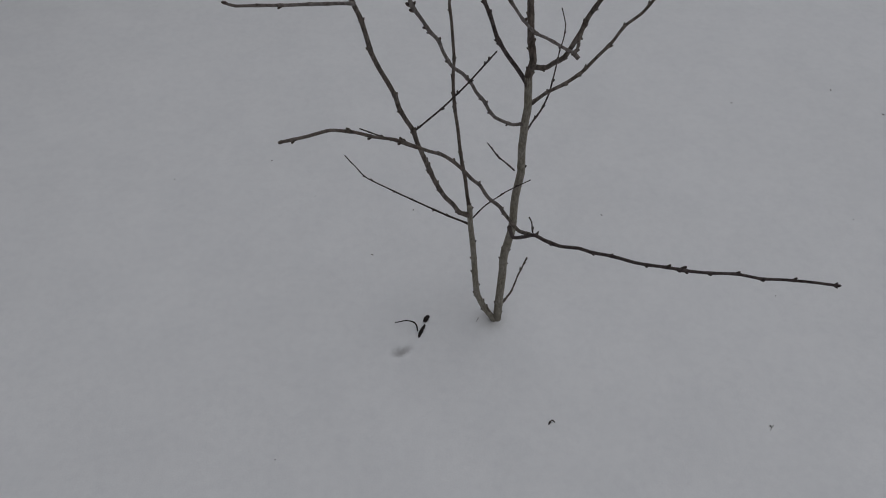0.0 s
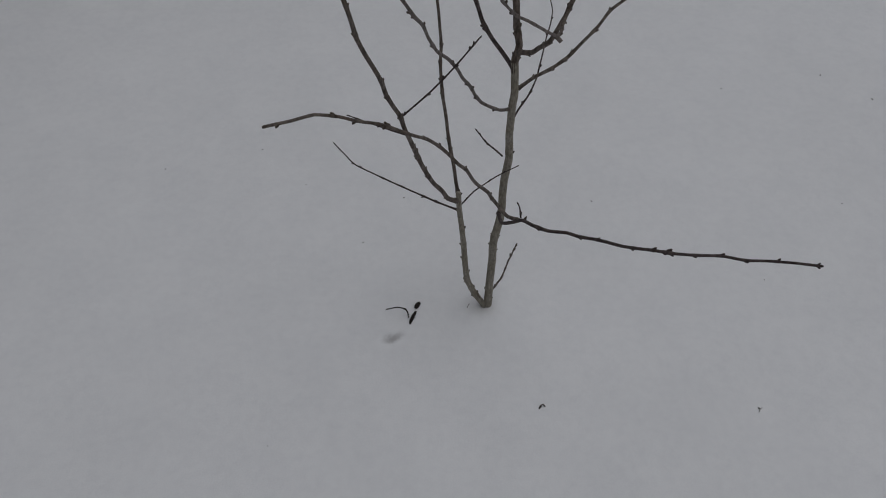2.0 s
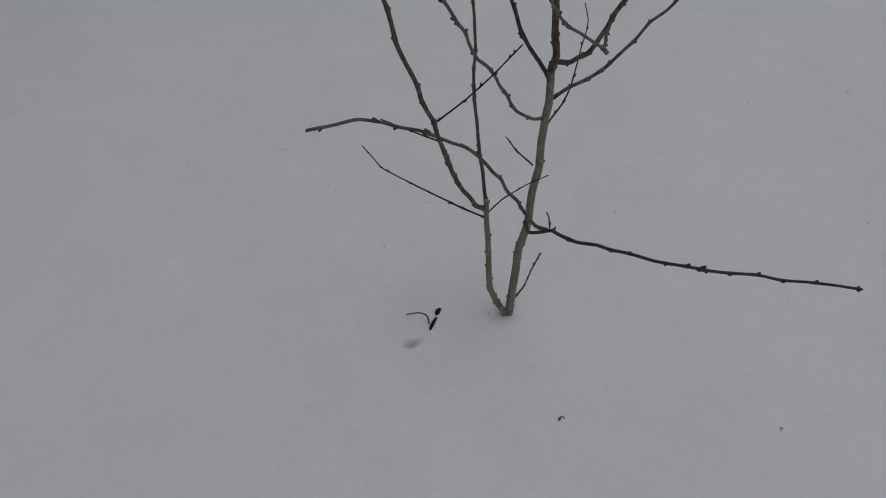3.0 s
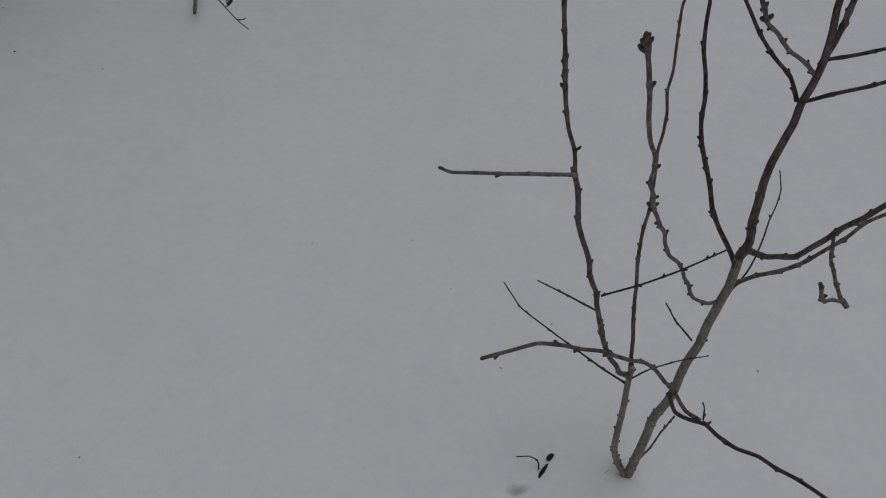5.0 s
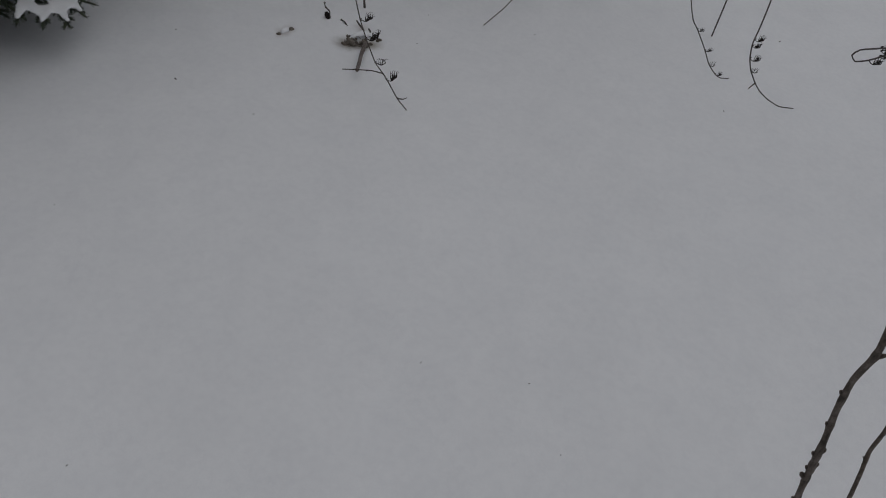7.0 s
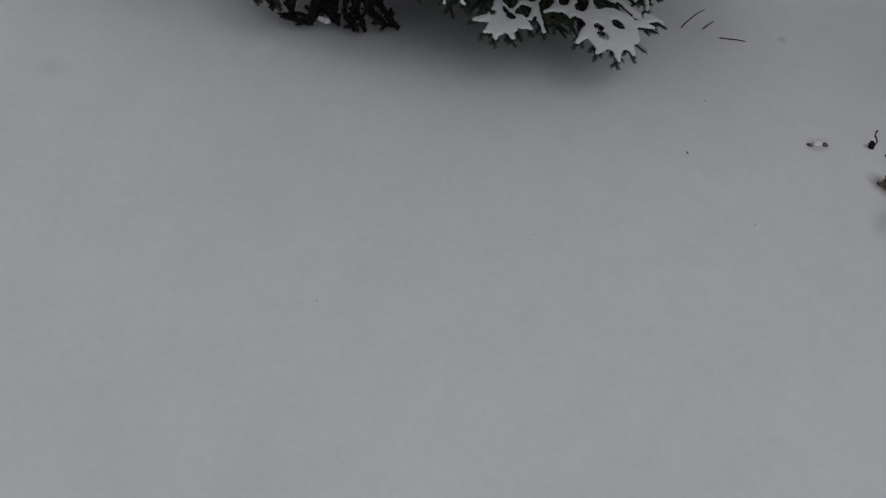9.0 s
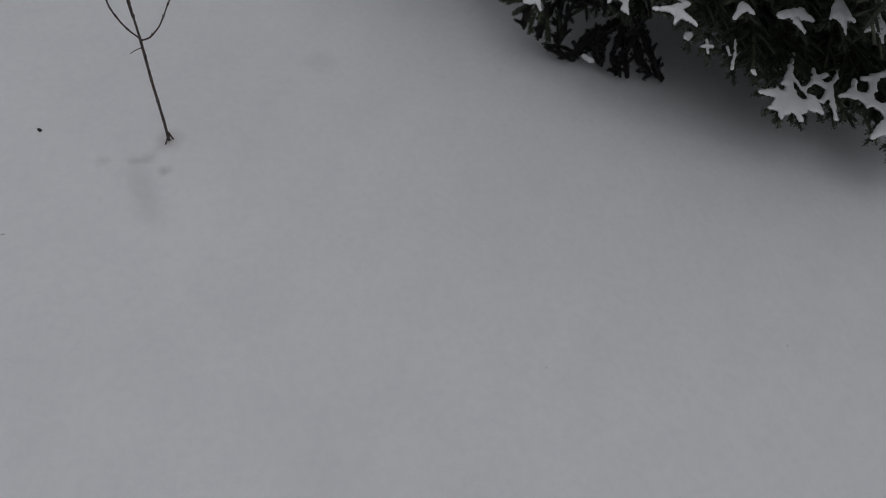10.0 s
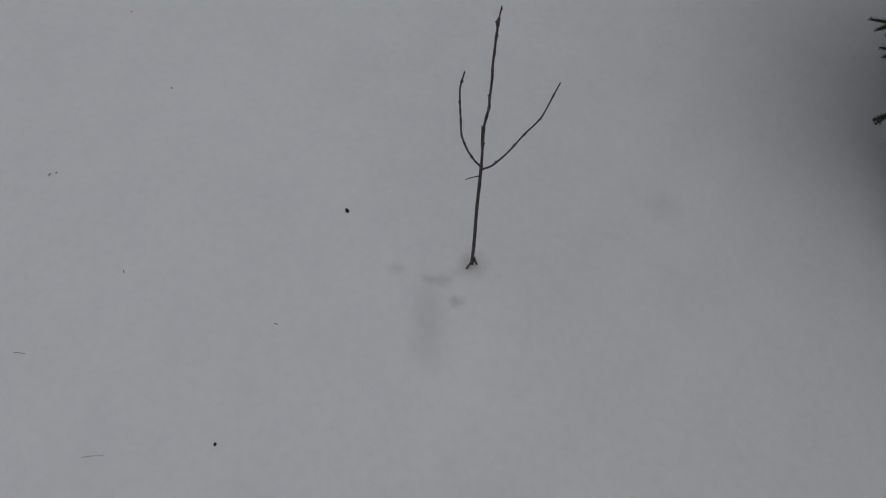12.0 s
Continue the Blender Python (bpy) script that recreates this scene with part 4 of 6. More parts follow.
def build_spruce():
    spruce = thing("spruce", SPRUCE_AT, "dark green spruce, low drooping boughs loaded with snow", "spruce tree")
    verts, faces = [], []
    path, along, _ = spline([SPRUCE_AT + Vector(v) for v in ((0, 0, -0.1), (0.01, 0, 0.5), (0.0, 0.01, 1.2), (0, 0, 2.4), (0, 0, 4.2), (0, 0, 6.5))], 0.06)
    sweep(verts, faces, path, [0.075 * (1 - 0.9 * s) + 0.012 * math.exp(-s * 40) for s in along], 14)
    part("trunk", mesh_from("trunk", verts, faces, SPRUCE_BARK), spruce, "rough brown trunk")
    rnd = random.Random(77)

    def hub(z):
        return SPRUCE_AT + Vector((0, 0, z))

    # the two broad snow-laden hands that reach farthest out: the palm and its fingers, then the net behind them
    palm = [(-0.051, -0.021, 0.035, -0.077, 0.04, 0.042), (-0.026, 0.039, 0.058, -0.027, 0.045, 0.047), (0.004, 0.07, 0.064, 0.033, 0.038, 0.037), (-0.008, -0.095, 0.016, -0.164, 0.022, 0.007), (0.047, -0.067, 0.081, -0.131, 0.025, 0.007), (0.062, -0.03, 0.133, -0.081, 0.025, 0.007),
        (0.071, 0.007, 0.135, -0.011, 0.023, 0.007), (0.035, 0.108, 0.066, 0.155, 0.012, 0.006), (0.01, 0.171, 0.055, 0.208, 0.012, 0.007), (0.026, 0.13, 0.033, 0.180, 0.012, 0.009), (-0.059, -0.054, -0.104, -0.091, 0.02, 0.012), (-0.104, -0.091, -0.083, -0.112, 0.01, 0.005)]
    net = [(-0.108, -0.087, -0.134, -0.127, 0.012, 0.01), (-0.134, -0.127, -0.136, -0.175, 0.008, 0.005), (-0.134, -0.127, -0.18, -0.09, 0.007, 0.007), (-0.117, -0.085, -0.142, -0.045, 0.008, 0.007), (-0.142, -0.045, -0.177, -0.017, 0.007, 0.008), (-0.177, -0.017, -0.182, -0.057, 0.008, 0.007)]
    net += [(-0.185, -0.005, -0.191, 0.082, 0.008, 0.01), (-0.191, 0.082, -0.163, 0.192, 0.012, 0.012), (-0.163, 0.192, -0.127, 0.266, 0.012, 0.02), (-0.157, 0.043, -0.087, -0.008, 0.007, 0.008), (-0.163, 0.164, -0.097, 0.122, 0.008, 0.007), (-0.097, 0.122, -0.008, 0.134, 0.007, 0.012),
        (-0.158, 0.06, -0.084, 0.1, 0.005, 0.005), (-0.14, 0.227, -0.102, 0.254, 0.018, 0.023), (-0.108, 0.253, -0.084, 0.294, 0.022, 0.017), (-0.085, 0.289, -0.062, 0.309, 0.012, 0.006), (-0.087, 0.234, -0.066, 0.184, 0.008, 0.005), (-0.072, 0.248, -0.014, 0.199, 0.008, 0.005),
        (-0.138, 0.297, -0.136, 0.345, 0.012, 0.007), (-0.213, 0.218, -0.166, 0.175, 0.007, 0.008)]
    laden_bough(spruce, hub(0.36), (-2.502, 2.094, 0.208), math.radians(13.7), palm + [(*a[:4], a[4] * 1.3, a[5] * 1.3) for a in net], [(0.007, 0.032, 0.021), (-0.008, -0.044, 0.017), (0.027, -0.058, 0.018)], 101, 0.17, 0.1, 0.018, 0.007, spread=0.21, over=0.016, arch=0.0)
    palm = [(-0.019, -0.018, 0.031, -0.034, 0.033, 0.028), (0.002, 0.015, 0.025, 0.013, 0.03, 0.027), (-0.001, 0.053, 0.017, 0.056, 0.025, 0.022), (-0.014, -0.065, -0.015, -0.095, 0.013, 0.008), (0.031, -0.058, 0.044, -0.078, 0.01, 0.005), (0.04, -0.038, 0.074, -0.049, 0.013, 0.007),
        (0.039, -0.002, 0.077, 0.009, 0.013, 0.007), (0.017, 0.071, 0.038, 0.081, 0.01, 0.005), (-0.054, -0.007, -0.13, 0.021, 0.017, 0.007), (-0.13, 0.021, -0.206, 0.053, 0.007, 0.005), (-0.093, 0.014, -0.038, 0.037, 0.005, 0.005), (-0.044, 0.042, -0.093, 0.092, 0.005, 0.008)]
    palm += [(-0.093, 0.092, -0.143, 0.1, 0.01, 0.005), (-0.093, 0.092, -0.136, 0.143, 0.01, 0.007), (-0.085, 0.105, -0.069, 0.13, 0.012, 0.01), (-0.074, 0.132, -0.003, 0.126, 0.012, 0.007), (-0.003, 0.126, 0.047, 0.123, 0.007, 0.007), (-0.08, 0.134, -0.134, 0.176, 0.008, 0.005),
        (-0.134, 0.176, -0.242, 0.225, 0.005, 0.003), (-0.06, 0.128, -0.007, 0.092, 0.008, 0.008)]
    laden_bough(spruce, hub(0.38), (-2.571, 1.729, 0.229), math.radians(-7.4), palm, [(-0.038, -0.03, 0.011), (-0.018, 0.028, 0.015), (-0.049, 0.08, 0.015)], 103, 0.15, 0.5, 0.014, 0.007, spread=0.17, over=0.014, arch=0.0)
    bough(spruce, hub(0.30), (-2.640, 2.400, 0.190), 0.02, 0.130, 102)
    bough(spruce, hub(0.26), (-2.700, 1.870, 0.190), 0.02, 0.120, 104)
    for i, tip in enumerate(((-2.560, 2.130, 0.165), (-2.520, 2.090, 0.150), (-2.440, 2.230, 0.135), (-2.560, 1.975, 0.150), (-2.680, 2.000, 0.150), (-2.740, 2.220, 0.150), (-2.660, 1.700, 0.210), (-2.760, 1.760, 0.160), (-2.840, 2.340, 0.130), (-2.900, 2.500, 0.110))):
        bough(spruce, hub(0.22), tip, 0.02, 0.115, 170 + i, gap=0.0012)
    # dead twigs that hang to the snow
    dead = [
        [(-2.943, 1.491, 0.0), (-2.94, 1.439, 0.05), (-2.957, 1.402, 0.1), (-2.958, 1.363, 0.16), (-2.956, 1.331, 0.22), (-2.951, 1.294, 0.28)],
        [(-2.935, 1.366, 0.01), (-2.952, 1.34, 0.05), (-2.959, 1.33, 0.1), (-2.966, 1.337, 0.15)],
        [(-2.977, 1.313, 0.06), (-2.993, 1.299, 0.09), (-2.986, 1.301, 0.14), (-2.958, 1.322, 0.18)],
        [(-2.988, 1.302, 0.01), (-3.025, 1.302, 0.03), (-3.028, 1.274, 0.07), (-3.008, 1.277, 0.12), (-2.977, 1.309, 0.18)],
        [(-2.986, 1.219, 0.01), (-2.993, 1.189, 0.03), (-3.011, 1.151, 0.04), (-3.021, 1.125, 0.04)],
        [(-2.993, 1.189, 0.03), (-2.99, 1.224, 0.06), (-3.01, 1.238, 0.08), (-2.996, 1.256, 0.12)],
    ]
    dead += [
        [(-3.054, 1.108, 0.05), (-3.046, 1.099, 0.1), (-3.036, 1.099, 0.15), (-3.026, 1.101, 0.2)],
        [(-3.064, 1.053, 0.08), (-3.067, 1.044, 0.12), (-3.056, 1.041, 0.17), (-3.044, 1.04, 0.22)],
        [(-3.007, 1.158, 0.06), (-3.014, 1.149, 0.12), (-3.017, 1.138, 0.18), (-3.019, 1.138, 0.23)],
        [(-2.941, 1.345, 0.16), (-2.949, 1.378, 0.19), (-2.953, 1.387, 0.23)],
        [(-3.019, 1.138, 0.23), (-2.988, 1.198, 0.24), (-2.946, 1.267, 0.26)],
        [(-2.932, 1.403, 0.0), (-2.955, 1.386, 0.06), (-2.976, 1.37, 0.12), (-2.979, 1.334, 0.18)],
    ]
    dead += [
        [(-2.926, 1.525, 0.0), (-2.948, 1.474, 0.06), (-2.963, 1.429, 0.12), (-2.963, 1.385, 0.17)],
        [(-2.965, 1.318, 0.01), (-2.98, 1.295, 0.05), (-2.985, 1.284, 0.1), (-2.977, 1.278, 0.15)],
    ]
    for i, points in enumerate(dead):
        dead_twig(spruce, points, 180 + i)
    lump = dead_twig(spruce, [(-3.020, 1.245, 0.020), (-3.035, 1.270, 0.050), (-3.040, 1.290, 0.080)], 195)
    snow_sheet(lump, lambda u, v: Vector((-2.980 + u, 1.262 + v, 0.030 - 0.3 * u)), [(-0.012, -0.008, 0.006, 0.012, 0.008, 0.008), (0.0, 0.010, 0.008, 0.022, 0.007, 0.004)], [], 0.008, 0.016)
    snow_sheet(lump, lambda u, v: Vector((-3.019 + u, 1.315 + v, 0.050 - 0.4 * u)), [(-0.016, -0.006, 0.012, 0.010, 0.010, 0.008), (0.0, 0.0, 0.016, -0.010, 0.008, 0.004)], [], 0.008, 0.014)
    # low dark boughs on the side away
    low = [(-3.642, 0.932, 0.110), (-3.83, 0.920, 0.060), (-3.92, 0.870, 0.090)]
    for i, tip in enumerate(low):
        bough(spruce, hub(0.20 + 0.9 * tip[2]), tip, 0.09, 0.12, 111 + i)
    # open sprays that reach out over the snow on that side
    fan = [
        [(-2.995, 1.040, 0.240), (-3.000, 1.010, 0.222), (-3.016, 0.982, 0.210), (-3.044, 0.949, 0.190)],
        [(-2.979, 1.023, 0.230), (-2.991, 1.001, 0.200), (-3.007, 0.988, 0.170)],
        [(-2.968, 1.045, 0.220), (-2.963, 1.036, 0.170), (-2.954, 1.035, 0.140)],
        [(-3.071, 1.067, 0.250), (-3.071, 1.034, 0.240), (-3.038, 1.010, 0.230)],
        [(-2.981, 1.084, 0.200), (-2.971, 1.096, 0.150), (-2.971, 1.111, 0.100)],
        [(-3.014, 1.110, 0.200), (-3.011, 1.144, 0.150), (-2.989, 1.158, 0.110)],
        [(-3.071, 1.172, 0.200), (-3.046, 1.174, 0.160), (-3.026, 1.191, 0.140)],
    ]
    spray(spruce, hub(0.36), fan, 111)
    fan = [
        [(-3.213, 1.161, 0.360), (-3.250, 1.076, 0.330), (-3.305, 1.011, 0.280), (-3.311, 0.936, 0.250), (-3.304, 0.882, 0.220), (-3.303, 0.837, 0.180)],
        [(-3.311, 0.936, 0.250), (-3.335, 0.906, 0.245), (-3.339, 0.883, 0.240)],
        [(-3.318, 0.959, 0.255), (-3.299, 0.928, 0.240), (-3.285, 0.906, 0.220)],
        [(-3.305, 1.011, 0.280), (-3.274, 0.986, 0.260), (-3.252, 0.965, 0.250)],
        [(-3.254, 1.050, 0.320), (-3.283, 0.985, 0.330), (-3.286, 0.924, 0.340)],
    ]
    spray(spruce, hub(0.46), fan, 112)
    fan = [
        [(-3.209, 1.141, 0.330), (-3.239, 1.091, 0.300), (-3.263, 1.029, 0.270), (-3.257, 0.957, 0.250), (-3.244, 0.921, 0.220), (-3.231, 0.896, 0.200), (-3.231, 0.876, 0.170)],
        [(-3.257, 0.985, 0.260), (-3.270, 0.938, 0.240), (-3.252, 0.892, 0.220)],
        [(-3.251, 1.033, 0.260), (-3.233, 0.986, 0.220), (-3.237, 0.949, 0.180)],
        [(-3.244, 1.072, 0.260), (-3.230, 1.035, 0.220), (-3.236, 1.009, 0.190)],
        [(-3.263, 1.050, 0.260), (-3.242, 1.009, 0.240), (-3.235, 0.978, 0.220)],
        [(-3.216, 1.104, 0.225), (-3.213, 1.073, 0.200), (-3.214, 1.051, 0.180)],
    ]
    spray(spruce, hub(0.42), fan, 113)
    fan = [
        [(-3.228, 1.086, 0.420), (-3.285, 0.991, 0.380), (-3.306, 0.918, 0.340), (-3.303, 0.825, 0.310)],
        [(-3.306, 0.918, 0.340), (-3.311, 0.908, 0.310), (-3.296, 0.888, 0.290)],
        [(-3.307, 0.945, 0.350), (-3.320, 0.906, 0.350), (-3.333, 0.863, 0.340)],
        [(-3.283, 1.059, 0.340), (-3.314, 1.028, 0.330), (-3.307, 0.995, 0.330)],
        [(-3.301, 1.072, 0.350), (-3.304, 1.072, 0.320), (-3.311, 1.051, 0.300)],
    ]
    spray(spruce, hub(0.54), fan, 114)
    for i, tip in enumerate(((-3.045, 1.190, 0.150), (-3.015, 1.235, 0.190), (-2.995, 1.290, 0.190), (-3.060, 1.100, 0.235), (-3.000, 1.150, 0.280), (-2.940, 1.330, 0.230))):
        bough(spruce, hub(tip[2] + 0.10), tip, 0.05, 0.10, 119 + i)
    # the next tier: star-shaped patches of snow near the ends
    stars = [
        ((-2.97, 1.015, 0.25), [(0.012, 0.003, -0.026, -0.006, 0.020, 0.018), (0.005, 0.015, -0.01, 0.018, 0.02, 0.016), (-0.007, 0.02, 0.016, 0.06, 0.011, 0.004), (-0.018, 0.014, -0.055, 0.025, 0.013, 0.005), (-0.055, 0.025, -0.084, 0.007, 0.005, 0.004)]),
        ((-2.868, 1.169, 0.42), [(0.015, -0.026, -0.017, 0.026, 0.005, 0.014), (-0.017, 0.026, -0.02, 0.079, 0.014, 0.007), (0.015, 0.02, -0.009, 0.024, 0.005, 0.011), (-0.016, 0.037, 0.01, 0.067, 0.009, 0.005), (-0.021, 0.022, -0.054, 0.031, 0.009, 0.005)]),
        ((-2.871, 1.137, 0.355), [(0.007, -0.012, -0.021, 0.003, 0.003, 0.007), (-0.024, 0.001, -0.029, 0.02, 0.01, 0.007), (-0.029, 0.02, -0.01, 0.043, 0.005, 0.003)]),
    ]
    stars += [
        ((-2.82, 1.217, 0.355), [(-0.001, -0.014, -0.01, 0.018, 0.01, 0.013), (-0.008, 0.02, 0.016, 0.033, 0.008, 0.007), (0.016, 0.033, 0.026, 0.054, 0.01, 0.003), (0.019, -0.018, 0.02, -0.014, 0.007, 0.007)]),
        ((-2.822, 1.355, 0.39), [(0.02, -0.028, -0.006, 0.004, 0.005, 0.01), (-0.009, 0.002, -0.042, 0.027, 0.01, 0.005), (0.013, 0.0, 0.006, 0.044, 0.007, 0.007), (0.006, 0.044, 0.01, 0.06, 0.007, 0.003)]),
        ((-3.169, 1.092, 0.28), [(0.006, -0.013, -0.006, 0.005, 0.012, 0.013), (0.007, 0.011, 0.025, 0.027, 0.005, 0.003)]),
    ]
    stars += [
        ((-3.343, 1.056, 0.34), [(0.059, 0.051, 0.03, 0.022, 0.007, 0.007), (0.03, 0.022, -0.001, -0.005, 0.007, 0.007), (-0.001, -0.005, -0.018, 0.017, 0.007, 0.01), (-0.018, 0.017, -0.017, 0.065, 0.01, 0.005), (-0.019, 0.012, -0.014, -0.041, 0.008, 0.005)]),
        ((-2.816, 1.264, 0.42), [(0.019, -0.008, -0.02, 0.008, 0.007, 0.016), (-0.02, 0.008, -0.028, 0.053, 0.016, 0.007), (-0.007, 0.022, 0.02, 0.048, 0.011, 0.005)]),
        ((-2.865, 1.144, 0.47), [(0.013, -0.017, -0.013, 0.016, 0.009, 0.014)]),
    ]
    stars += [
        ((-2.88, 1.238, 0.47), [(0.007, -0.03, -0.008, 0.029, 0.007, 0.016), (-0.021, 0.018, 0.003, 0.06, 0.013, 0.009), (-0.011, 0.027, 0.018, 0.018, 0.009, 0.005)]),
        ((-2.714, 1.311, 0.4), [(0.01, -0.028, -0.011, 0.028, 0.005, 0.014), (-0.01, 0.029, 0.002, 0.093, 0.014, 0.005), (0.026, 0.039, -0.006, 0.035, 0.005, 0.013), (-0.019, 0.024, -0.042, 0.044, 0.011, 0.011)]),
        ((-2.697, 1.469, 0.3), [(0.005, -0.016, -0.005, 0.016, 0.004, 0.004), (-0.023, -0.006, 0.016, 0.009, 0.004, 0.005)]),
    ]
    stars += [
        ((-2.675, 1.559, 0.27), [(0.021, -0.001, -0.022, 0.002, 0.007, 0.004), (-0.022, 0.002, -0.071, -0.005, 0.004, 0.004), (-0.038, -0.024, -0.018, -0.014, 0.005, 0.004)]),
        ((-2.684, 1.392, 0.34), [(0.004, -0.005, -0.004, 0.005, 0.009, 0.007), (-0.005, -0.002, 0.01, 0.007, 0.007, 0.005)]),
        ((-2.673, 1.498, 0.43), [(0.019, -0.008, -0.021, 0.008, 0.007, 0.013), (-0.025, 0.004, -0.011, 0.04, 0.013, 0.005)]),
    ]
    stars += [
        ((-2.682, 1.657, 0.43), [(0.008, -0.027, -0.009, 0.028, 0.013, 0.018), (-0.004, 0.028, 0.002, 0.068, 0.016, 0.005), (0.016, 0.016, 0.043, 0.043, 0.011, 0.005)]),
        ((-2.613, 1.596, 0.28), [(-0.004, -0.004, 0.004, 0.004, 0.007, 0.005)]),
    ]
    for i, (c, arms) in enumerate(stars):
        c = Vector(c)
        out = c - SPRUCE_AT
        arms = [(*a[:4], a[4] * 0.85, a[5] * 0.85) for a in arms]
        laden_bough(spruce, hub(c.z + 0.14), c, math.atan2(out.y, out.x), arms, [], 130 + i, 0.40, 0.8, 0.010, 0.009, 0.10, 0.022)
    # patches of the same kind round the side
    for i, (x, y, z, big) in enumerate(((-2.650, 1.770, 0.470, 0.060), (-2.640, 1.900, 0.440, 0.048), (-2.690, 2.180, 0.420, 0.048))):
        c = Vector((x, y, z))
        out = c - SPRUCE_AT
        turns = ((rnd.uniform(-0.3, 0.3), 1.0), (rnd.uniform(0.8, 1.5), rnd.uniform(0.7, 1.1)), (rnd.uniform(-1.6, -0.8), rnd.uniform(0.6, 1.1)), (rnd.uniform(2.8, 3.4), rnd.uniform(0.9, 1.6)))
        arms = [(0, 0, big * math.cos(a) * l, big * math.sin(a) * l, big * 0.20 + 0.002, 0.0035) for a, l in turns]
        laden_bough(spruce, hub(c.z + 0.14), c, math.atan2(out.y, out.x), arms, [], 150 + i, 0.40, 1.2, min(0.022, big * 0.4), 0.010, 0.10, 0.030)
    # whorls above, mostly unseen and sized to shade the ground, and the far side
    seed = 200
    levels = [(0.34, 0.76, 0.12), (0.52, 0.90, 0.10), (0.70, 0.98, 0.08), (0.90, 1.00, 0.05), (1.14, 0.98, 0.02), (1.40, 0.94, 0.0)]
    levels += [(1.70 + 0.36 * i, 0.90 - 0.058 * i, -0.02 - 0.01 * i) for i in range(13)]
    for level, (z, far, drop) in enumerate(levels):
        many = 17 if level < 6 else 14
        for i in range(many):
            turn = 2 * math.pi * (i + 0.5 * (level % 2) + rnd.uniform(-0.15, 0.15)) / many
            front = math.cos(turn - math.radians(-42)) > -0.05
            long = (0.66 if level == 0 and front else far) * rnd.uniform(0.86, 1.06)
            long *= 1.0 + (0.50 if z > 0.8 else 0.24) * max(0.0, math.cos(turn + math.radians(110))) ** 2  # longer on this side to deepen the shade on the snow
            # unseen boughs stretched this way too, to darken the snow beside the tree
            if z > 0.6:
                long *= 1.0 + 0.58 * max(0.0, math.cos(turn - math.radians(46))) ** 2
            tip = hub(z - drop * rnd.uniform(0.6, 1.3)) + Vector((math.cos(turn) * long, math.sin(turn) * long, 0))
            seed += 1
            if level < 2 and -100 < math.degrees(turn) - 360 < -58:
                continue  # the open sprays stand here
            close = front and level in (1, 2)
            ob = bough(spruce, hub(z), tip, 0.07, 0.19 * (0.55 + 0.45 * long), seed, close, gap=0.0018, coarse=level > 5)
            if 0 < level < 7:
                c, big = hub(z).lerp(tip, 0.86) + Vector((0, 0, 0.022)), rnd.uniform(0.04, 0.06)
                d = Vector((math.cos(turn), math.sin(turn), 0))
                arms = [(0, 0, big * math.cos(a), big * math.sin(a), big * 0.3, 0.005) for a in (rnd.uniform(-0.3, 0.3), rnd.uniform(0.7, 1.1), rnd.uniform(-1.1, -0.7), 3.1)]
                snow_sheet(ob, lambda u, v: c + d * u + Vector((-d.y, d.x, 0)) * v - Vector((0, 0, 0.3 * u + 1.2 * (u * u + v * v))), arms, [], 0.026, 0.014, 0.0034 if close else 0.009)


build_spruce()


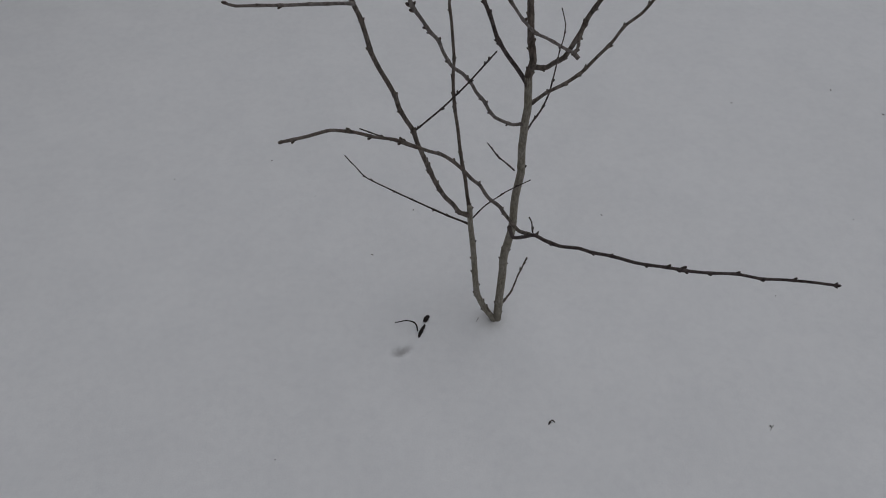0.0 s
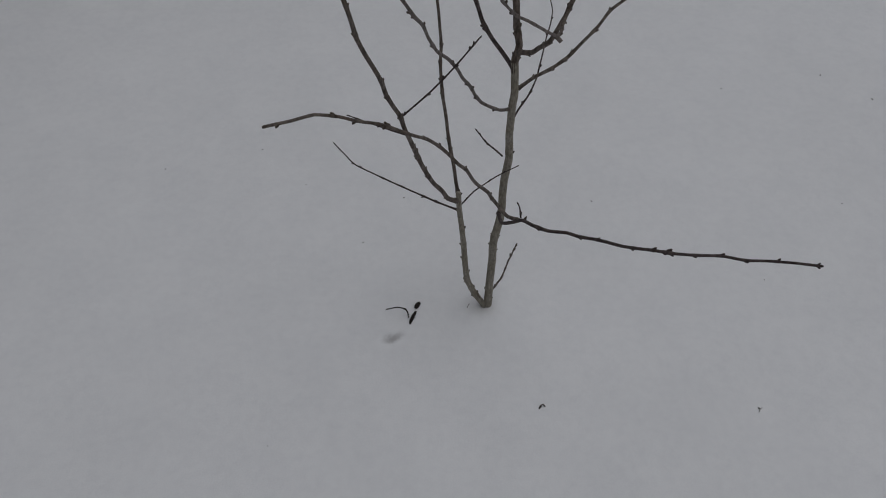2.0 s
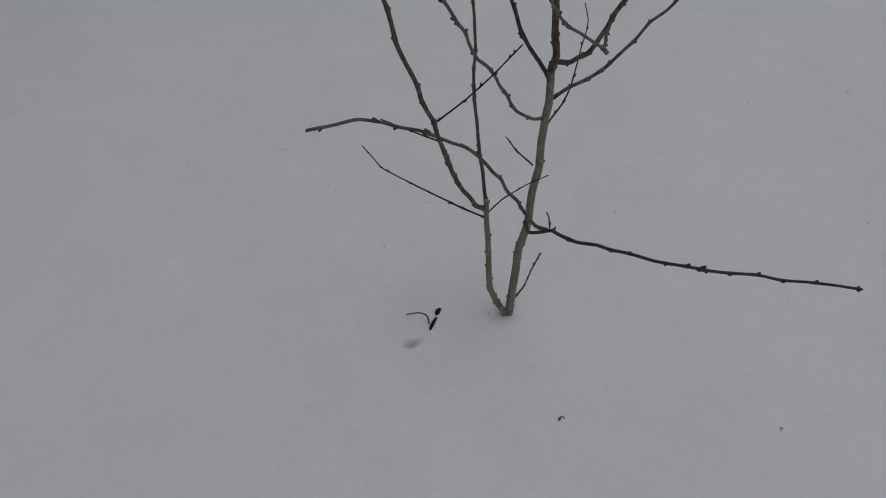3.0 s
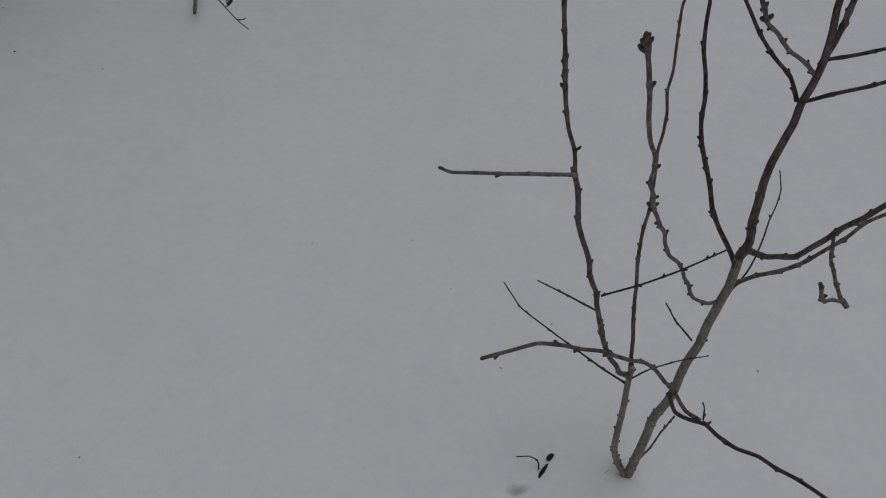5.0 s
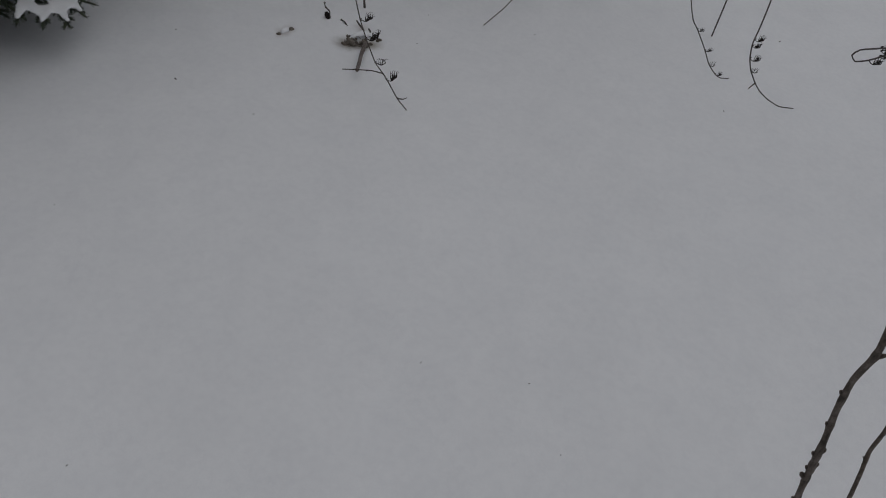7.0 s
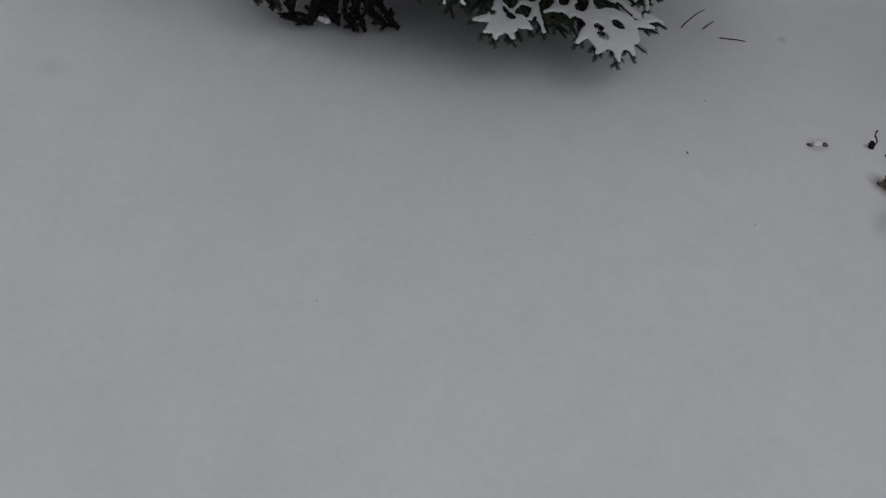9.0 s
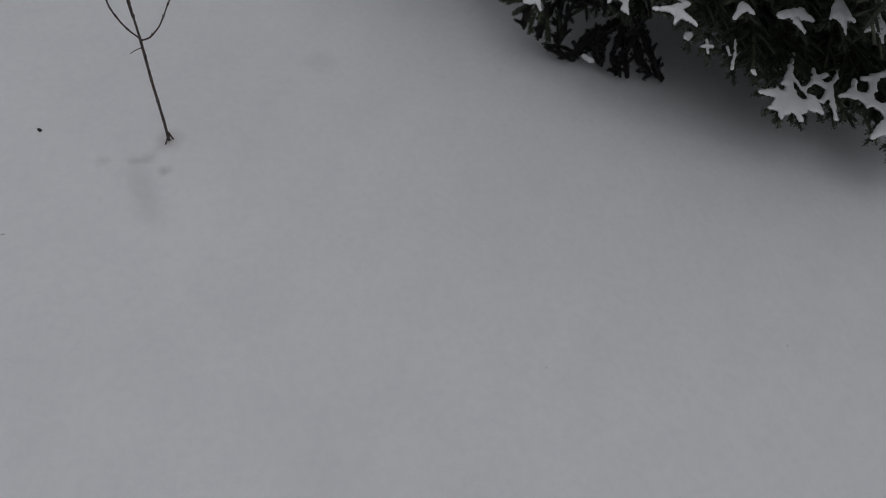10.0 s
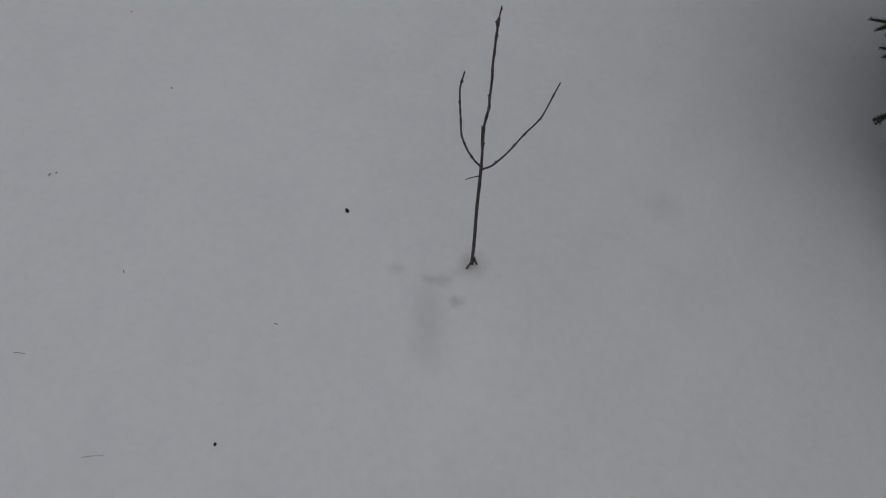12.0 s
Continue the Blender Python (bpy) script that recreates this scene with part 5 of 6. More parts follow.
# ---- the shrub clump ----
def build_shrub():
    shrub = thing("shrub", (-2.03, 3.86, 0.0), "clump of thick olive-brown bare shrub stems in snow", "shrub")
    limb("stem", shrub, [(-2.138, 3.772, -0.05), (-2.148, 3.768, -0.008), (-2.192, 3.745, 0.052), (-2.240, 3.718, 0.113), (-2.292, 3.686, 0.184), (-2.334, 3.664, 0.260), (-2.36, 3.67, 0.55), (-2.37, 3.70, 1.20)], 0.0235, 0.0128, SHRUB_BARK, seed=61, step=0.012, sides=12, rough=0.15)
    limb("stem", shrub, [(-2.090, 3.876, -0.05), (-2.107, 3.868, -0.011), (-2.149, 3.847, 0.044), (-2.196, 3.822, 0.092), (-2.222, 3.809, 0.132), (-2.221, 3.808, 0.165), (-2.223, 3.807, 0.202), (-2.240, 3.805, 0.300), (-2.27, 3.82, 0.70), (-2.28, 3.86, 1.2)], 0.0138, 0.0105, SHRUB_BARK, seed=62, step=0.012, sides=12, rough=0.15)
    limb("stem", shrub, [(-2.095, 3.926, -0.05), (-2.100, 3.924, -0.011), (-2.131, 3.909, 0.099), (-2.158, 3.895, 0.222), (-2.175, 3.895, 0.40), (-2.18, 3.94, 0.9), (-2.19, 4.0, 1.4)], 0.0180, 0.0112, SHRUB_BARK, seed=63, step=0.012, sides=12, rough=0.15)
    limb("stem", shrub, [(-2.029, 3.872, 0.002), (-2.030, 3.872, 0.083), (-2.035, 3.870, 0.216), (-2.040, 3.867, 0.292), (-2.03, 3.875, 0.5), (-2.0, 3.93, 1.0), (-1.97, 4.0, 1.5)], 0.0205, 0.0120, SHRUB_BARK, seed=64, step=0.012, sides=12, rough=0.15)
    limb("stem", shrub, [(-2.045, 4.047, -0.05), (-2.049, 4.045, -0.008), (-2.062, 4.039, 0.101), (-2.075, 4.033, 0.205), (-2.08, 4.03, 0.5), (-2.05, 4.04, 1.0), (-2.02, 4.08, 1.5)], 0.0190, 0.0120, SHRUB_BARK, seed=65, step=0.012, sides=12, rough=0.15)
    limb("stem", shrub, [(-1.977, 3.962, -0.05), (-1.973, 3.964, -0.010), (-1.962, 3.968, 0.076), (-1.961, 3.969, 0.119), (-1.955, 3.972, 0.212), (-1.91, 4.0, 0.55), (-1.84, 4.07, 1.0), (-1.78, 4.13, 1.5)], 0.0224, 0.0120, SHRUB_BARK, seed=66, step=0.012, sides=12, rough=0.15)
    limb("stem", shrub, [(-1.945, 3.960, -0.05), (-1.920, 3.969, -0.009), (-1.897, 3.978, 0.037), (-1.880, 3.990, 0.100), (-1.866, 4.030, 0.259), (-1.80, 4.08, 0.50), (-1.68, 4.14, 0.95), (-1.58, 4.2, 1.4)], 0.0200, 0.0100, SHRUB_BARK, seed=67, step=0.012, sides=12, rough=0.11)
    limb("stem", shrub, [(-2.04, 3.93, -0.05), (-2.04, 3.93, 0.0), (-2.05, 3.94, 0.2), (-2.07, 3.98, 0.5), (-2.09, 4.05, 1.1)], 0.0160, 0.0096, SHRUB_BARK, seed=68, step=0.012, sides=10, rough=0.11)
    limb("stem", shrub, [(-1.802, 3.896, 0.022), (-1.770, 3.909, 0.035), (-1.737, 3.922, 0.062), (-1.664, 3.951, 0.118), (-1.52, 4.01, 0.22), (-1.30, 4.10, 0.36)], 0.0192, 0.0120, SHRUB_BARK, seed=69, step=0.012, sides=12, rough=0.16, label="sawn-off stem leaning over the snow")
    limb("stem_end", shrub, [(-1.806, 3.894, 0.019), (-1.797, 3.898, 0.024)], 0.0175, 0.0198, CUT_WOOD, seed=70, sides=12, label="dark sawn end")
    limb("stem_end", shrub, [(-2.0288, 3.872, -0.006), (-2.0290, 3.872, 0.004)], 0.0180, 0.0212, CUT_WOOD, seed=71, sides=12, label="dark sawn end")
    limb("knot", shrub, [(-2.208, 3.815, 0.100), (-2.226, 3.806, 0.128), (-2.228, 3.805, 0.150)], 0.0155, 0.0120, SHRUB_BARK, seed=81, rough=0.25, sides=10)
    limb("twig", shrub, [(-2.292, 3.777, 0.169), (-2.230, 3.815, 0.135), (-2.196, 3.835, 0.131), (-2.145, 3.861, 0.111)], 0.0026, 0.0020, WEED_STALK, 2, BUD_SMALL, 72)
    limb("twig", shrub, [(-2.215, 3.810, 0.125), (-2.190, 3.835, 0.112), (-2.160, 3.860, 0.090), (-2.140, 3.872, 0.070)], 0.0030, 0.0020, WEED_STALK, 1, BUD_SMALL, 73)
    limb("twig", shrub, [(-2.160, 3.915, 0.260), (-2.151, 3.920, 0.209), (-2.124, 3.933, 0.126), (-2.104, 3.943, 0.052)], 0.0030, 0.0022, PALE_TWIG, 2, BUD_SMALL, 79)
    limb("twig", shrub, [(-2.212, 3.887, 0.201), (-2.178, 3.905, 0.156), (-2.096, 3.946, 0.119)], 0.0024, 0.0018, WEED_STALK, 1, BUD_SMALL, 80)
    limb("twig", shrub, [(-1.770, 3.910, 0.030), (-1.745, 3.905, 0.012), (-1.738, 3.900, -0.005)], 0.004, 0.002, CUT_WOOD, seed=74)
    # long side shoots that bend down to the snow
    limb("side_shoot", shrub, [(-1.902, 4.009, 0.143), (-1.871, 4.022, 0.152), (-1.837, 4.035, 0.151), (-1.779, 4.058, 0.104), (-1.712, 4.085, 0.038), (-1.674, 4.10, -0.005)], 0.0065, 0.004, SHRUB_BARK, 3, BUD, 75)
    limb("side_shoot", shrub, [(-1.773, 4.060, 0.107), (-1.786, 3.924, 0.096), (-1.800, 3.782, 0.091), (-1.798, 3.654, 0.073), (-1.793, 3.525, 0.054), (-1.782, 3.377, 0.034), (-1.764, 3.245, 0.008)], 0.0036, 0.0022, WEED_STALK, 4, BUD_SMALL, 76)
    limb("side_shoot", shrub, [(-1.655, 4.08, 0.010), (-1.613, 3.932, 0.040), (-1.627, 3.835, 0.030), (-1.633, 3.710, 0.020), (-1.652, 3.545, 0.012), (-1.705, 3.451, 0.006)], 0.0027, 0.0018, WEED_STALK, 4, BUD_SMALL, 77)
    limb("side_shoot", shrub, [(-1.30, 3.75, 0.20), (-1.358, 3.484, 0.120), (-1.389, 3.365, 0.060), (-1.424, 3.292, 0.008)], 0.0029, 0.0018, WEED_STALK, 6, BUD_SMALL, 78)
    return shrub


def build_unseen_shrub_top(shrub):
    """Unseen upper forks of the shrub's stems, added to shade the snow, each with its own side twigs."""
    rnd = random.Random(91)
    tops = [(-2.37, 3.70, 1.20), (-2.28, 3.86, 1.20), (-2.19, 4.00, 1.40), (-1.97, 4.00, 1.50), (-2.02, 4.08, 1.50), (-1.78, 4.13, 1.50), (-1.58, 4.20, 1.40), (-2.09, 4.05, 1.10), (-1.30, 4.10, 0.36)]
    for top in tops:
        p = Vector(top)
        many = 12 if p.z > 1 else 5
        for k in range(many):
            a = 6.283 * (k + rnd.random()) / many
            reach = rnd.uniform(0.30, 0.80)
            start = p - Vector((0, 0, 0.05 * k if p.z > 1 else 0))
            d = Vector((math.cos(a) * reach, math.sin(a) * reach, rnd.uniform(0.35, 1.0)))
            verts, faces = [], []
            path, along, _ = spline([start, start + d * 0.35 + Vector((0, 0, -0.05)), start + d * 0.7, start + d], 0.05)
            sweep(verts, faces, path, [0.010 - 0.006 * s for s in along], 6)
            for j in range(2, len(path) - 1, 2):
                g = d.normalized() * 0.6 + Vector((rnd.uniform(-1, 1), rnd.uniform(-1, 1), rnd.uniform(-0.1, 0.7)))
                twig = [path[j] + g * (0.13 * c) + Vector((0, 0, 0.02 * c * c)) for c in range(4)]
                sweep(verts, faces, twig, [0.0042, 0.0036, 0.0030, 0.0020], 4)
            part("branch", mesh_from("branch", verts, faces, SHRUB_BARK), shrub)


build_unseen_shrub_top(build_shrub())


# ---- dry weeds with seed husks ----
def husk_mesh(name, seed, tines, dense):
    """A short curved stalk along +x with a comb of thin, curling upward prongs, some of them forked."""
    rnd = random.Random(seed)
    verts, faces = [], []
    stalk, along, _ = spline([(0, 0, 0), (0.007, 0.001, -0.006), (0.016, -0.002, -0.007), (0.026, 0, 0.000)], 0.003)
    sweep(verts, faces, stalk, [0.0014 * (1 - 0.3 * s) for s in along], 5)
    for i in range(tines):
        x = (0.012 if dense > 0.8 else 0.008) + 0.018 * (i + 0.7 * rnd.random()) / tines
        foot = Vector((x, 0, -0.0070 + 0.40 * max(0, x - 0.020)))
        lean, side, tall = rnd.uniform(-0.30, 0.30), rnd.uniform(-0.5, 0.5), rnd.uniform(0.011, 0.024)
        curl = rnd.uniform(-0.5, 0.5)
        pts = [foot, foot + Vector((0.5 * lean, side * 0.3, 0.30)) * tall, foot + Vector((0.2 * lean - curl * 0.3, side * 0.8, 0.72)) * tall, foot + Vector((lean + curl * 0.3, side, 0.98)) * tall, foot + Vector((lean + curl, side * 0.8, 0.90)) * tall]
        p, a, _ = spline(pts, 0.0025)
        sweep(verts, faces, p, [0.0008 * (0.8 + (0.4 + 0.9 * dense) * math.sin(math.pi * min(1, 0.1 + s)) ** 2) * (1.05 - 0.7 * s) for s in a], 5)
        if rnd.random() < 0.55:
            k = len(p) // 2
            q, a, _ = spline([p[k], p[k] + Vector((rnd.uniform(-0.006, 0.006), rnd.uniform(-0.005, 0.005), 0.004)), p[k] + Vector((rnd.uniform(-0.008, 0.008), rnd.uniform(-0.007, 0.007), 0.007))], 0.003)
            sweep(verts, faces, q, [0.0007 * (1.1 - 0.6 * s) for s in a], 4)
    return mesh_from(name, verts, faces, WEED_HUSK)


HUSKS = [husk_mesh("seed_husk", 1, 5, 0.2), husk_mesh("seed_husk", 2, 10, 0.9), husk_mesh("seed_husk", 3, 6, 0.4), husk_mesh("seed_husk", 4, 14, 1.2)]


def weed(label, at, points, r0, r1, husks, kinds, way, size, seed, twigs=()):
    """A dry arching weed: stalk, husks at the given places, and short side twigs."""
    rnd = random.Random(seed)
    w = thing("dry_weed", at, label, "weed", "dry weeds in the snow")
    stalk = limb("stalk", w, points, r0, r1, WEED_STALK, 0, None, seed, sides=6, step=0.01)
    for i, place in enumerate(husks):
        h = new("seed_husk", HUSKS[kinds[i % len(kinds)]])
        h.matrix_basis = Matrix.Translation(place) @ Matrix.Rotation(way + rnd.uniform(-0.25, 0.25), 4, "Z") @ Matrix.Rotation(rnd.uniform(-0.3, 0.3), 4, "X") @ Matrix.Scale(size * rnd.uniform(0.85, 1.15), 4)
        h.parent = stalk
        place_bud(stalk, bud_mesh(*BUD_SMALL, WEED_HUSK), Vector(place), Vector((math.cos(way), math.sin(way), 0.6)).normalized(), 1.1)
    for pts in twigs:
        limb("side_twig", w, pts, 0.0021, 0.0013, YOUNG_BARK, 2 if len(pts) > 3 else 0, BUD_SMALL, seed + 5, sides=6, knot=0.3)
    return w


weed("tall dry weed stalk arching over snow with dark comb-like husks", (-2.075, 3.93, 0.0),
     [(-2.075, 3.93, -0.03), (-2.075, 3.90, 0.35), (-1.95, 3.55, 0.76), (-1.75, 3.05, 0.89), (-1.60, 2.62, 0.77), (-1.559, 2.500, 0.662), (-1.528, 2.447, 0.594), (-1.510, 2.436, 0.521), (-1.494, 2.436, 0.462), (-1.456, 2.415, 0.405), (-1.397, 2.363, 0.389), (-1.336, 2.327, 0.349), (-1.300, 2.318, 0.330), (-1.286, 2.323, 0.310), (-1.224, 2.285, 0.295), (-1.184, 2.279, 0.274)],
     0.0045, 0.0018, [(-1.559, 2.502, 0.660), (-1.527, 2.446, 0.592), (-1.510, 2.435, 0.521), (-1.495, 2.437, 0.462), (-1.456, 2.415, 0.405), (-1.397, 2.363, 0.389), (-1.336, 2.327, 0.349), (-1.290, 2.322, 0.312)], (0, 1, 2, 3, 1, 3, 0, 1), 0.87, 1.15, 301,
     [[(-1.300, 2.318, 0.330), (-1.282, 2.285, 0.356), (-1.290, 2.240, 0.385), (-1.308, 2.190, 0.406), (-1.324, 2.144, 0.424)], [(-1.224, 2.285, 0.295), (-1.208, 2.294, 0.294), (-1.200, 2.300, 0.300)]])
weed("thin dry weed stalk with drooping tip and small husks", (-0.62, 3.95, 0.0),
     [(-0.62, 3.95, -0.03), (-0.60, 3.75, 0.45), (-0.50, 3.30, 0.80), (-0.41, 2.92, 0.72), (-0.397, 2.880, 0.620), (-0.396, 2.879, 0.563), (-0.385, 2.880, 0.516), (-0.367, 2.880, 0.481), (-0.339, 2.880, 0.448), (-0.315, 2.880, 0.428), (-0.283, 2.880, 0.414), (-0.247, 2.880, 0.407), (-0.207, 2.880, 0.419)],
     0.0036, 0.0019, [(-0.396, 2.879, 0.575), (-0.394, 2.879, 0.555), (-0.385, 2.880, 0.516), (-0.367, 2.880, 0.481)], (1, 3, 1, 2), 0.25, 0.88, 302,
     [[(-0.339, 2.880, 0.448), (-0.346, 2.872, 0.436), (-0.349, 2.868, 0.428)]])
weed("thin dry weed stalk bending low with small husks", (-0.95, 4.15, 0.0),
     [(-0.95, 4.15, -0.03), (-0.92, 4.00, 0.35), (-0.80, 3.60, 0.58), (-0.68, 3.32, 0.43), (-0.636, 3.286, 0.362), (-0.609, 3.289, 0.333), (-0.556, 3.293, 0.268), (-0.524, 3.296, 0.222), (-0.487, 3.299, 0.192), (-0.465, 3.300, 0.187), (-0.438, 3.303, 0.196)],
     0.0036, 0.0018, [(-0.609, 3.289, 0.333), (-0.556, 3.293, 0.268), (-0.524, 3.296, 0.222), (-0.490, 3.299, 0.194)], (1, 1, 2, 1), 0.25, 0.86, 303)
weed("dry weed stalk curling back on itself with dark husks", (1.35, 4.0, 0.0),
     [(1.35, 4.0, -0.03), (1.28, 3.85, 0.45), (0.95, 3.35, 0.92), (0.40, 2.75, 1.06), (0.28, 2.60, 1.02), (0.08, 2.51, 0.97), (-0.01, 2.495, 0.925), (-0.056, 2.495, 0.886), (-0.115, 2.498, 0.851), (-0.158, 2.501, 0.826), (-0.167, 2.501, 0.808), (-0.154, 2.501, 0.797), (-0.130, 2.499, 0.812), (-0.100, 2.498, 0.842)],
     0.0034, 0.0019, [(-0.130, 2.499, 0.812), (-0.122, 2.499, 0.850), (-0.118, 2.499, 0.842), (-0.115, 2.500, 0.830), (-0.062, 2.495, 0.886)], (1, 3, 3, 1), 0.35, 0.8, 304,
     [[(-0.110, 2.498, 0.850), (-0.122, 2.500, 0.885), (-0.128, 2.510, 0.930)], [(-0.056, 2.495, 0.886), (-0.072, 2.500, 0.905), (-0.078, 2.505, 0.93)]])


def crumpled_leaf(name, parent, points, width, seed, material=DEAD_LEAF):
    """A rolled, crumpled dead leaf round a line of points."""
    rnd = random.Random(seed)
    path, along, _ = spline(points, 0.004)
    verts, faces = [], []
    sweep(verts, faces, path, [width * (0.25 + 0.75 * math.sin(math.pi * min(0.98, 0.08 + 0.86 * s)) ** 0.7) for s in along], 9)
    o = rnd.random() * 50
    for v in verts:
        q = Vector((v.x * 160 + o, v.y * 160, v.z * 160))
        v += noise.noise_vector(q) * width * 0.55
    return part(name, mesh_from(name, verts, faces, material, False), parent)


def drooping_stalk(label, at, points, r0, r1, leaf, leaf_width, seed):
    w = thing("withered_plant", at, label, "withered plant", "dry weeds in the snow")
    limb("stalk", w, points, r0, r1, WEED_STALK, 2, BUD_SMALL, seed, sides=7)
    crumpled_leaf("leaf", w, leaf, leaf_width, seed)
    return w


hooked = drooping_stalk("hooked dry stalk with a hanging blackened leaf", (-1.864, 3.059, 0.0),
               [(-1.862, 3.060, -0.03), (-1.864, 3.059, 0.005), (-1.872, 3.055, 0.083), (-1.886, 3.047, 0.165), (-1.897, 3.041, 0.210), (-1.908, 3.034, 0.232), (-1.920, 3.027, 0.237), (-1.924, 3.026, 0.215), (-1.922, 3.024, 0.205)], 0.0056, 0.0018,
               [(-1.921, 3.024, 0.212), (-1.923, 3.020, 0.190), (-1.926, 3.016, 0.172), (-1.930, 3.011, 0.158)], 0.0068, 311)
limb("curl", hooked, [(-1.909, 3.033, 0.228), (-1.9125, 3.031, 0.240), (-1.918, 3.028, 0.246), (-1.921, 3.026, 0.241)], 0.0034, 0.0022, WEED_HUSK, 0, None, 313, sides=6)
limb("curl", hooked, [(-1.890, 3.044, 0.185), (-1.899, 3.040, 0.213), (-1.907, 3.035, 0.230), (-1.915, 3.030, 0.236)], 0.0044, 0.0036, WEED_HUSK, 1, BUD_SMALL, 314, sides=6)
drooping_stalk("short dry stalk with a curled black leaf in snow", (-1.920, 2.893, 0.0),
               [(-1.918, 2.894, -0.02), (-1.920, 2.893, 0.015), (-1.921, 2.893, 0.040), (-1.934, 2.884, 0.060), (-1.937, 2.882, 0.075)], 0.0028, 0.0022,
               [(-1.930, 2.886, 0.034), (-1.926, 2.889, 0.018), (-1.919, 2.893, 0.002)], 0.011, 312)


# ---- the rotted plant crown ----
def build_crown():
    c = thing("plant_crown", (-1.735, 2.855, 0.0), "brown rotted plant crown half buried under snow", "dead plant")
    limb("stub", c, [(-1.718, 2.855, -0.01), (-1.690, 2.812, 0.028), (-1.645, 2.722, 0.047), (-1.586, 2.609, 0.063)], 0.0080, 0.0068, PALE_TWIG, 2, BUD, 321, "pale brown cut stub", tip=False, sides=10)
    limb("stub_end", c, [(-1.5865, 2.610, 0.0629), (-1.5835, 2.604, 0.064)], 0.0066, 0.0058, ROT_CROWN, 0, None, 322, "cut end")
    rnd = random.Random(330)
    for x, y, many, wide, deep in ((-1.757, 2.800, 16, 0.020, 0.020), (-1.778, 2.832, 5, 0.014, 0.012), (-1.733, 2.830, 8, 0.018, 0.018), (-1.708, 2.838, 12, 0.018, 0.022), (-1.684, 2.895, 3, 0.006, 0.006)):
        for i in range(many):
            p = Vector((x + rnd.uniform(-1, 1) * wide, y + rnd.uniform(-1, 1) * deep, rnd.uniform(-0.002, 0.012)))
            w = Vector((rnd.uniform(-1, 1), rnd.uniform(-1, 1), rnd.uniform(0.0, 0.7))).normalized() * rnd.uniform(0.006, 0.013)
            crumpled_leaf("clod", c, [p - w - Vector((0, 0, 0.008)), p, p + w * 0.8, p + w * 1.2 - Vector((0, 0, 0.005))], rnd.uniform(0.0040, 0.0090), 331 + i + int(p.x * -1000), ROT_CROWN)
    for i in range(14):  # loose fibres
        a = rnd.uniform(0, 6.28)
        p = Vector((rnd.uniform(-1.79, -1.69), rnd.uniform(2.79, 2.86), 0.006))
        w = Vector((math.cos(a), math.sin(a), rnd.uniform(0.1, 0.7))) * rnd.uniform(0.010, 0.022)
        limb("fibre", c, [p, p + w * 0.5 + Vector((0, 0, 0.004)), p + w], 0.0013, 0.0006, ROT_CROWN, 0, None, 360 + i, sides=5)
    limb("splinter", c, [(-1.768, 2.921, -0.02), (-1.772, 2.919, 0.005), (-1.790, 2.910, 0.030), (-1.798, 2.905, 0.044)], 0.0046, 0.0030, WEED_STALK, 0, None, 323)
    limb("splinter", c, [(-1.742, 2.928, -0.02), (-1.745, 2.926, 0.008), (-1.752, 2.924, 0.018)], 0.0040, 0.0030, WEED_STALK, 0, None, 324)
    # the cap of snow that lies on it
    across = Vector((0.62, 0.78, 0))
    along = Vector((-0.78, 0.62, 0))
    snow_sheet(c, lambda u, v: Vector((-1.752, 2.872, 0.018)) + across * u + along * v - Vector((0, 0, 6.0 * (u * u + v * v))),
               [(-0.030, 0.0, 0.030, 0.004, 0.013, 0.009), (0.030, 0.004, 0.058, -0.004, 0.008, 0.004), (-0.028, 0.0, -0.046, -0.010, 0.010, 0.005), (0.0, 0.0, 0.012, 0.018, 0.012, 0.006), (0.008, 0.0, 0.020, -0.018, 0.008, 0.004)], [], 0.008, 0.012, 0.0025)


build_crown()


# ---- the dead leaf by the tree ----
def build_dead_leaf():
    d = thing("dead_leaf", (0.022, 1.235, 0.0), "torn black dead leaf with a curved stalk on snow", "leaf")
    crumpled_leaf("blade", d, [(0.036, 1.272, 0.014), (0.034, 1.267, 0.025), (0.031, 1.259, 0.026), (0.028, 1.252, 0.023)], 0.0058, 341)
    crumpled_leaf("blade", d, [(0.030, 1.243, 0.022), (0.026, 1.232, 0.026), (0.021, 1.217, 0.022), (0.016, 1.202, 0.012)], 0.0042, 342)
    limb("leaf_stalk", d, [(0.014, 1.224, 0.012), (0.010, 1.232, 0.030), (0.003, 1.237, 0.039), (-0.016, 1.238, 0.043), (-0.031, 1.231, 0.046), (-0.042, 1.225, 0.049)], 0.0018, 0.0014, WEED_HUSK, 1, BUD_SMALL, 343)


build_dead_leaf()


# ---- small litter on the snow ----
def clod_mesh(name, seed, size, material, rough=0.35):
    bm = bmesh.new()
    bmesh.ops.create_icosphere(bm, subdivisions=2, radius=1.0)
    o = seed * 7.3
    for v in bm.verts:
        k = 1 + rough * noise.noise(v.co * 1.6 + Vector((o, 0, 0)))
        v.co = Vector((v.co.x * size[0], v.co.y * size[1], v.co.z * size[2])) * k
    me = bpy.data.meshes.new(name)
    bm.to_mesh(me)
    bm.free()
    me.materials.append(material)
    me.polygons.foreach_set("use_smooth", [True] * len(me.polygons))
    return me


def lay(name, data, x, y, up, turn, size, label, category, group=""):
    ob = new(name, data)
    ob.matrix_basis = Matrix.Translation((x, y, ground_z(x, y) + up)) @ Matrix.Rotation(turn, 4, "Z") @ Matrix.Scale(size, 4)
    return tagged(ob, label, category, group)


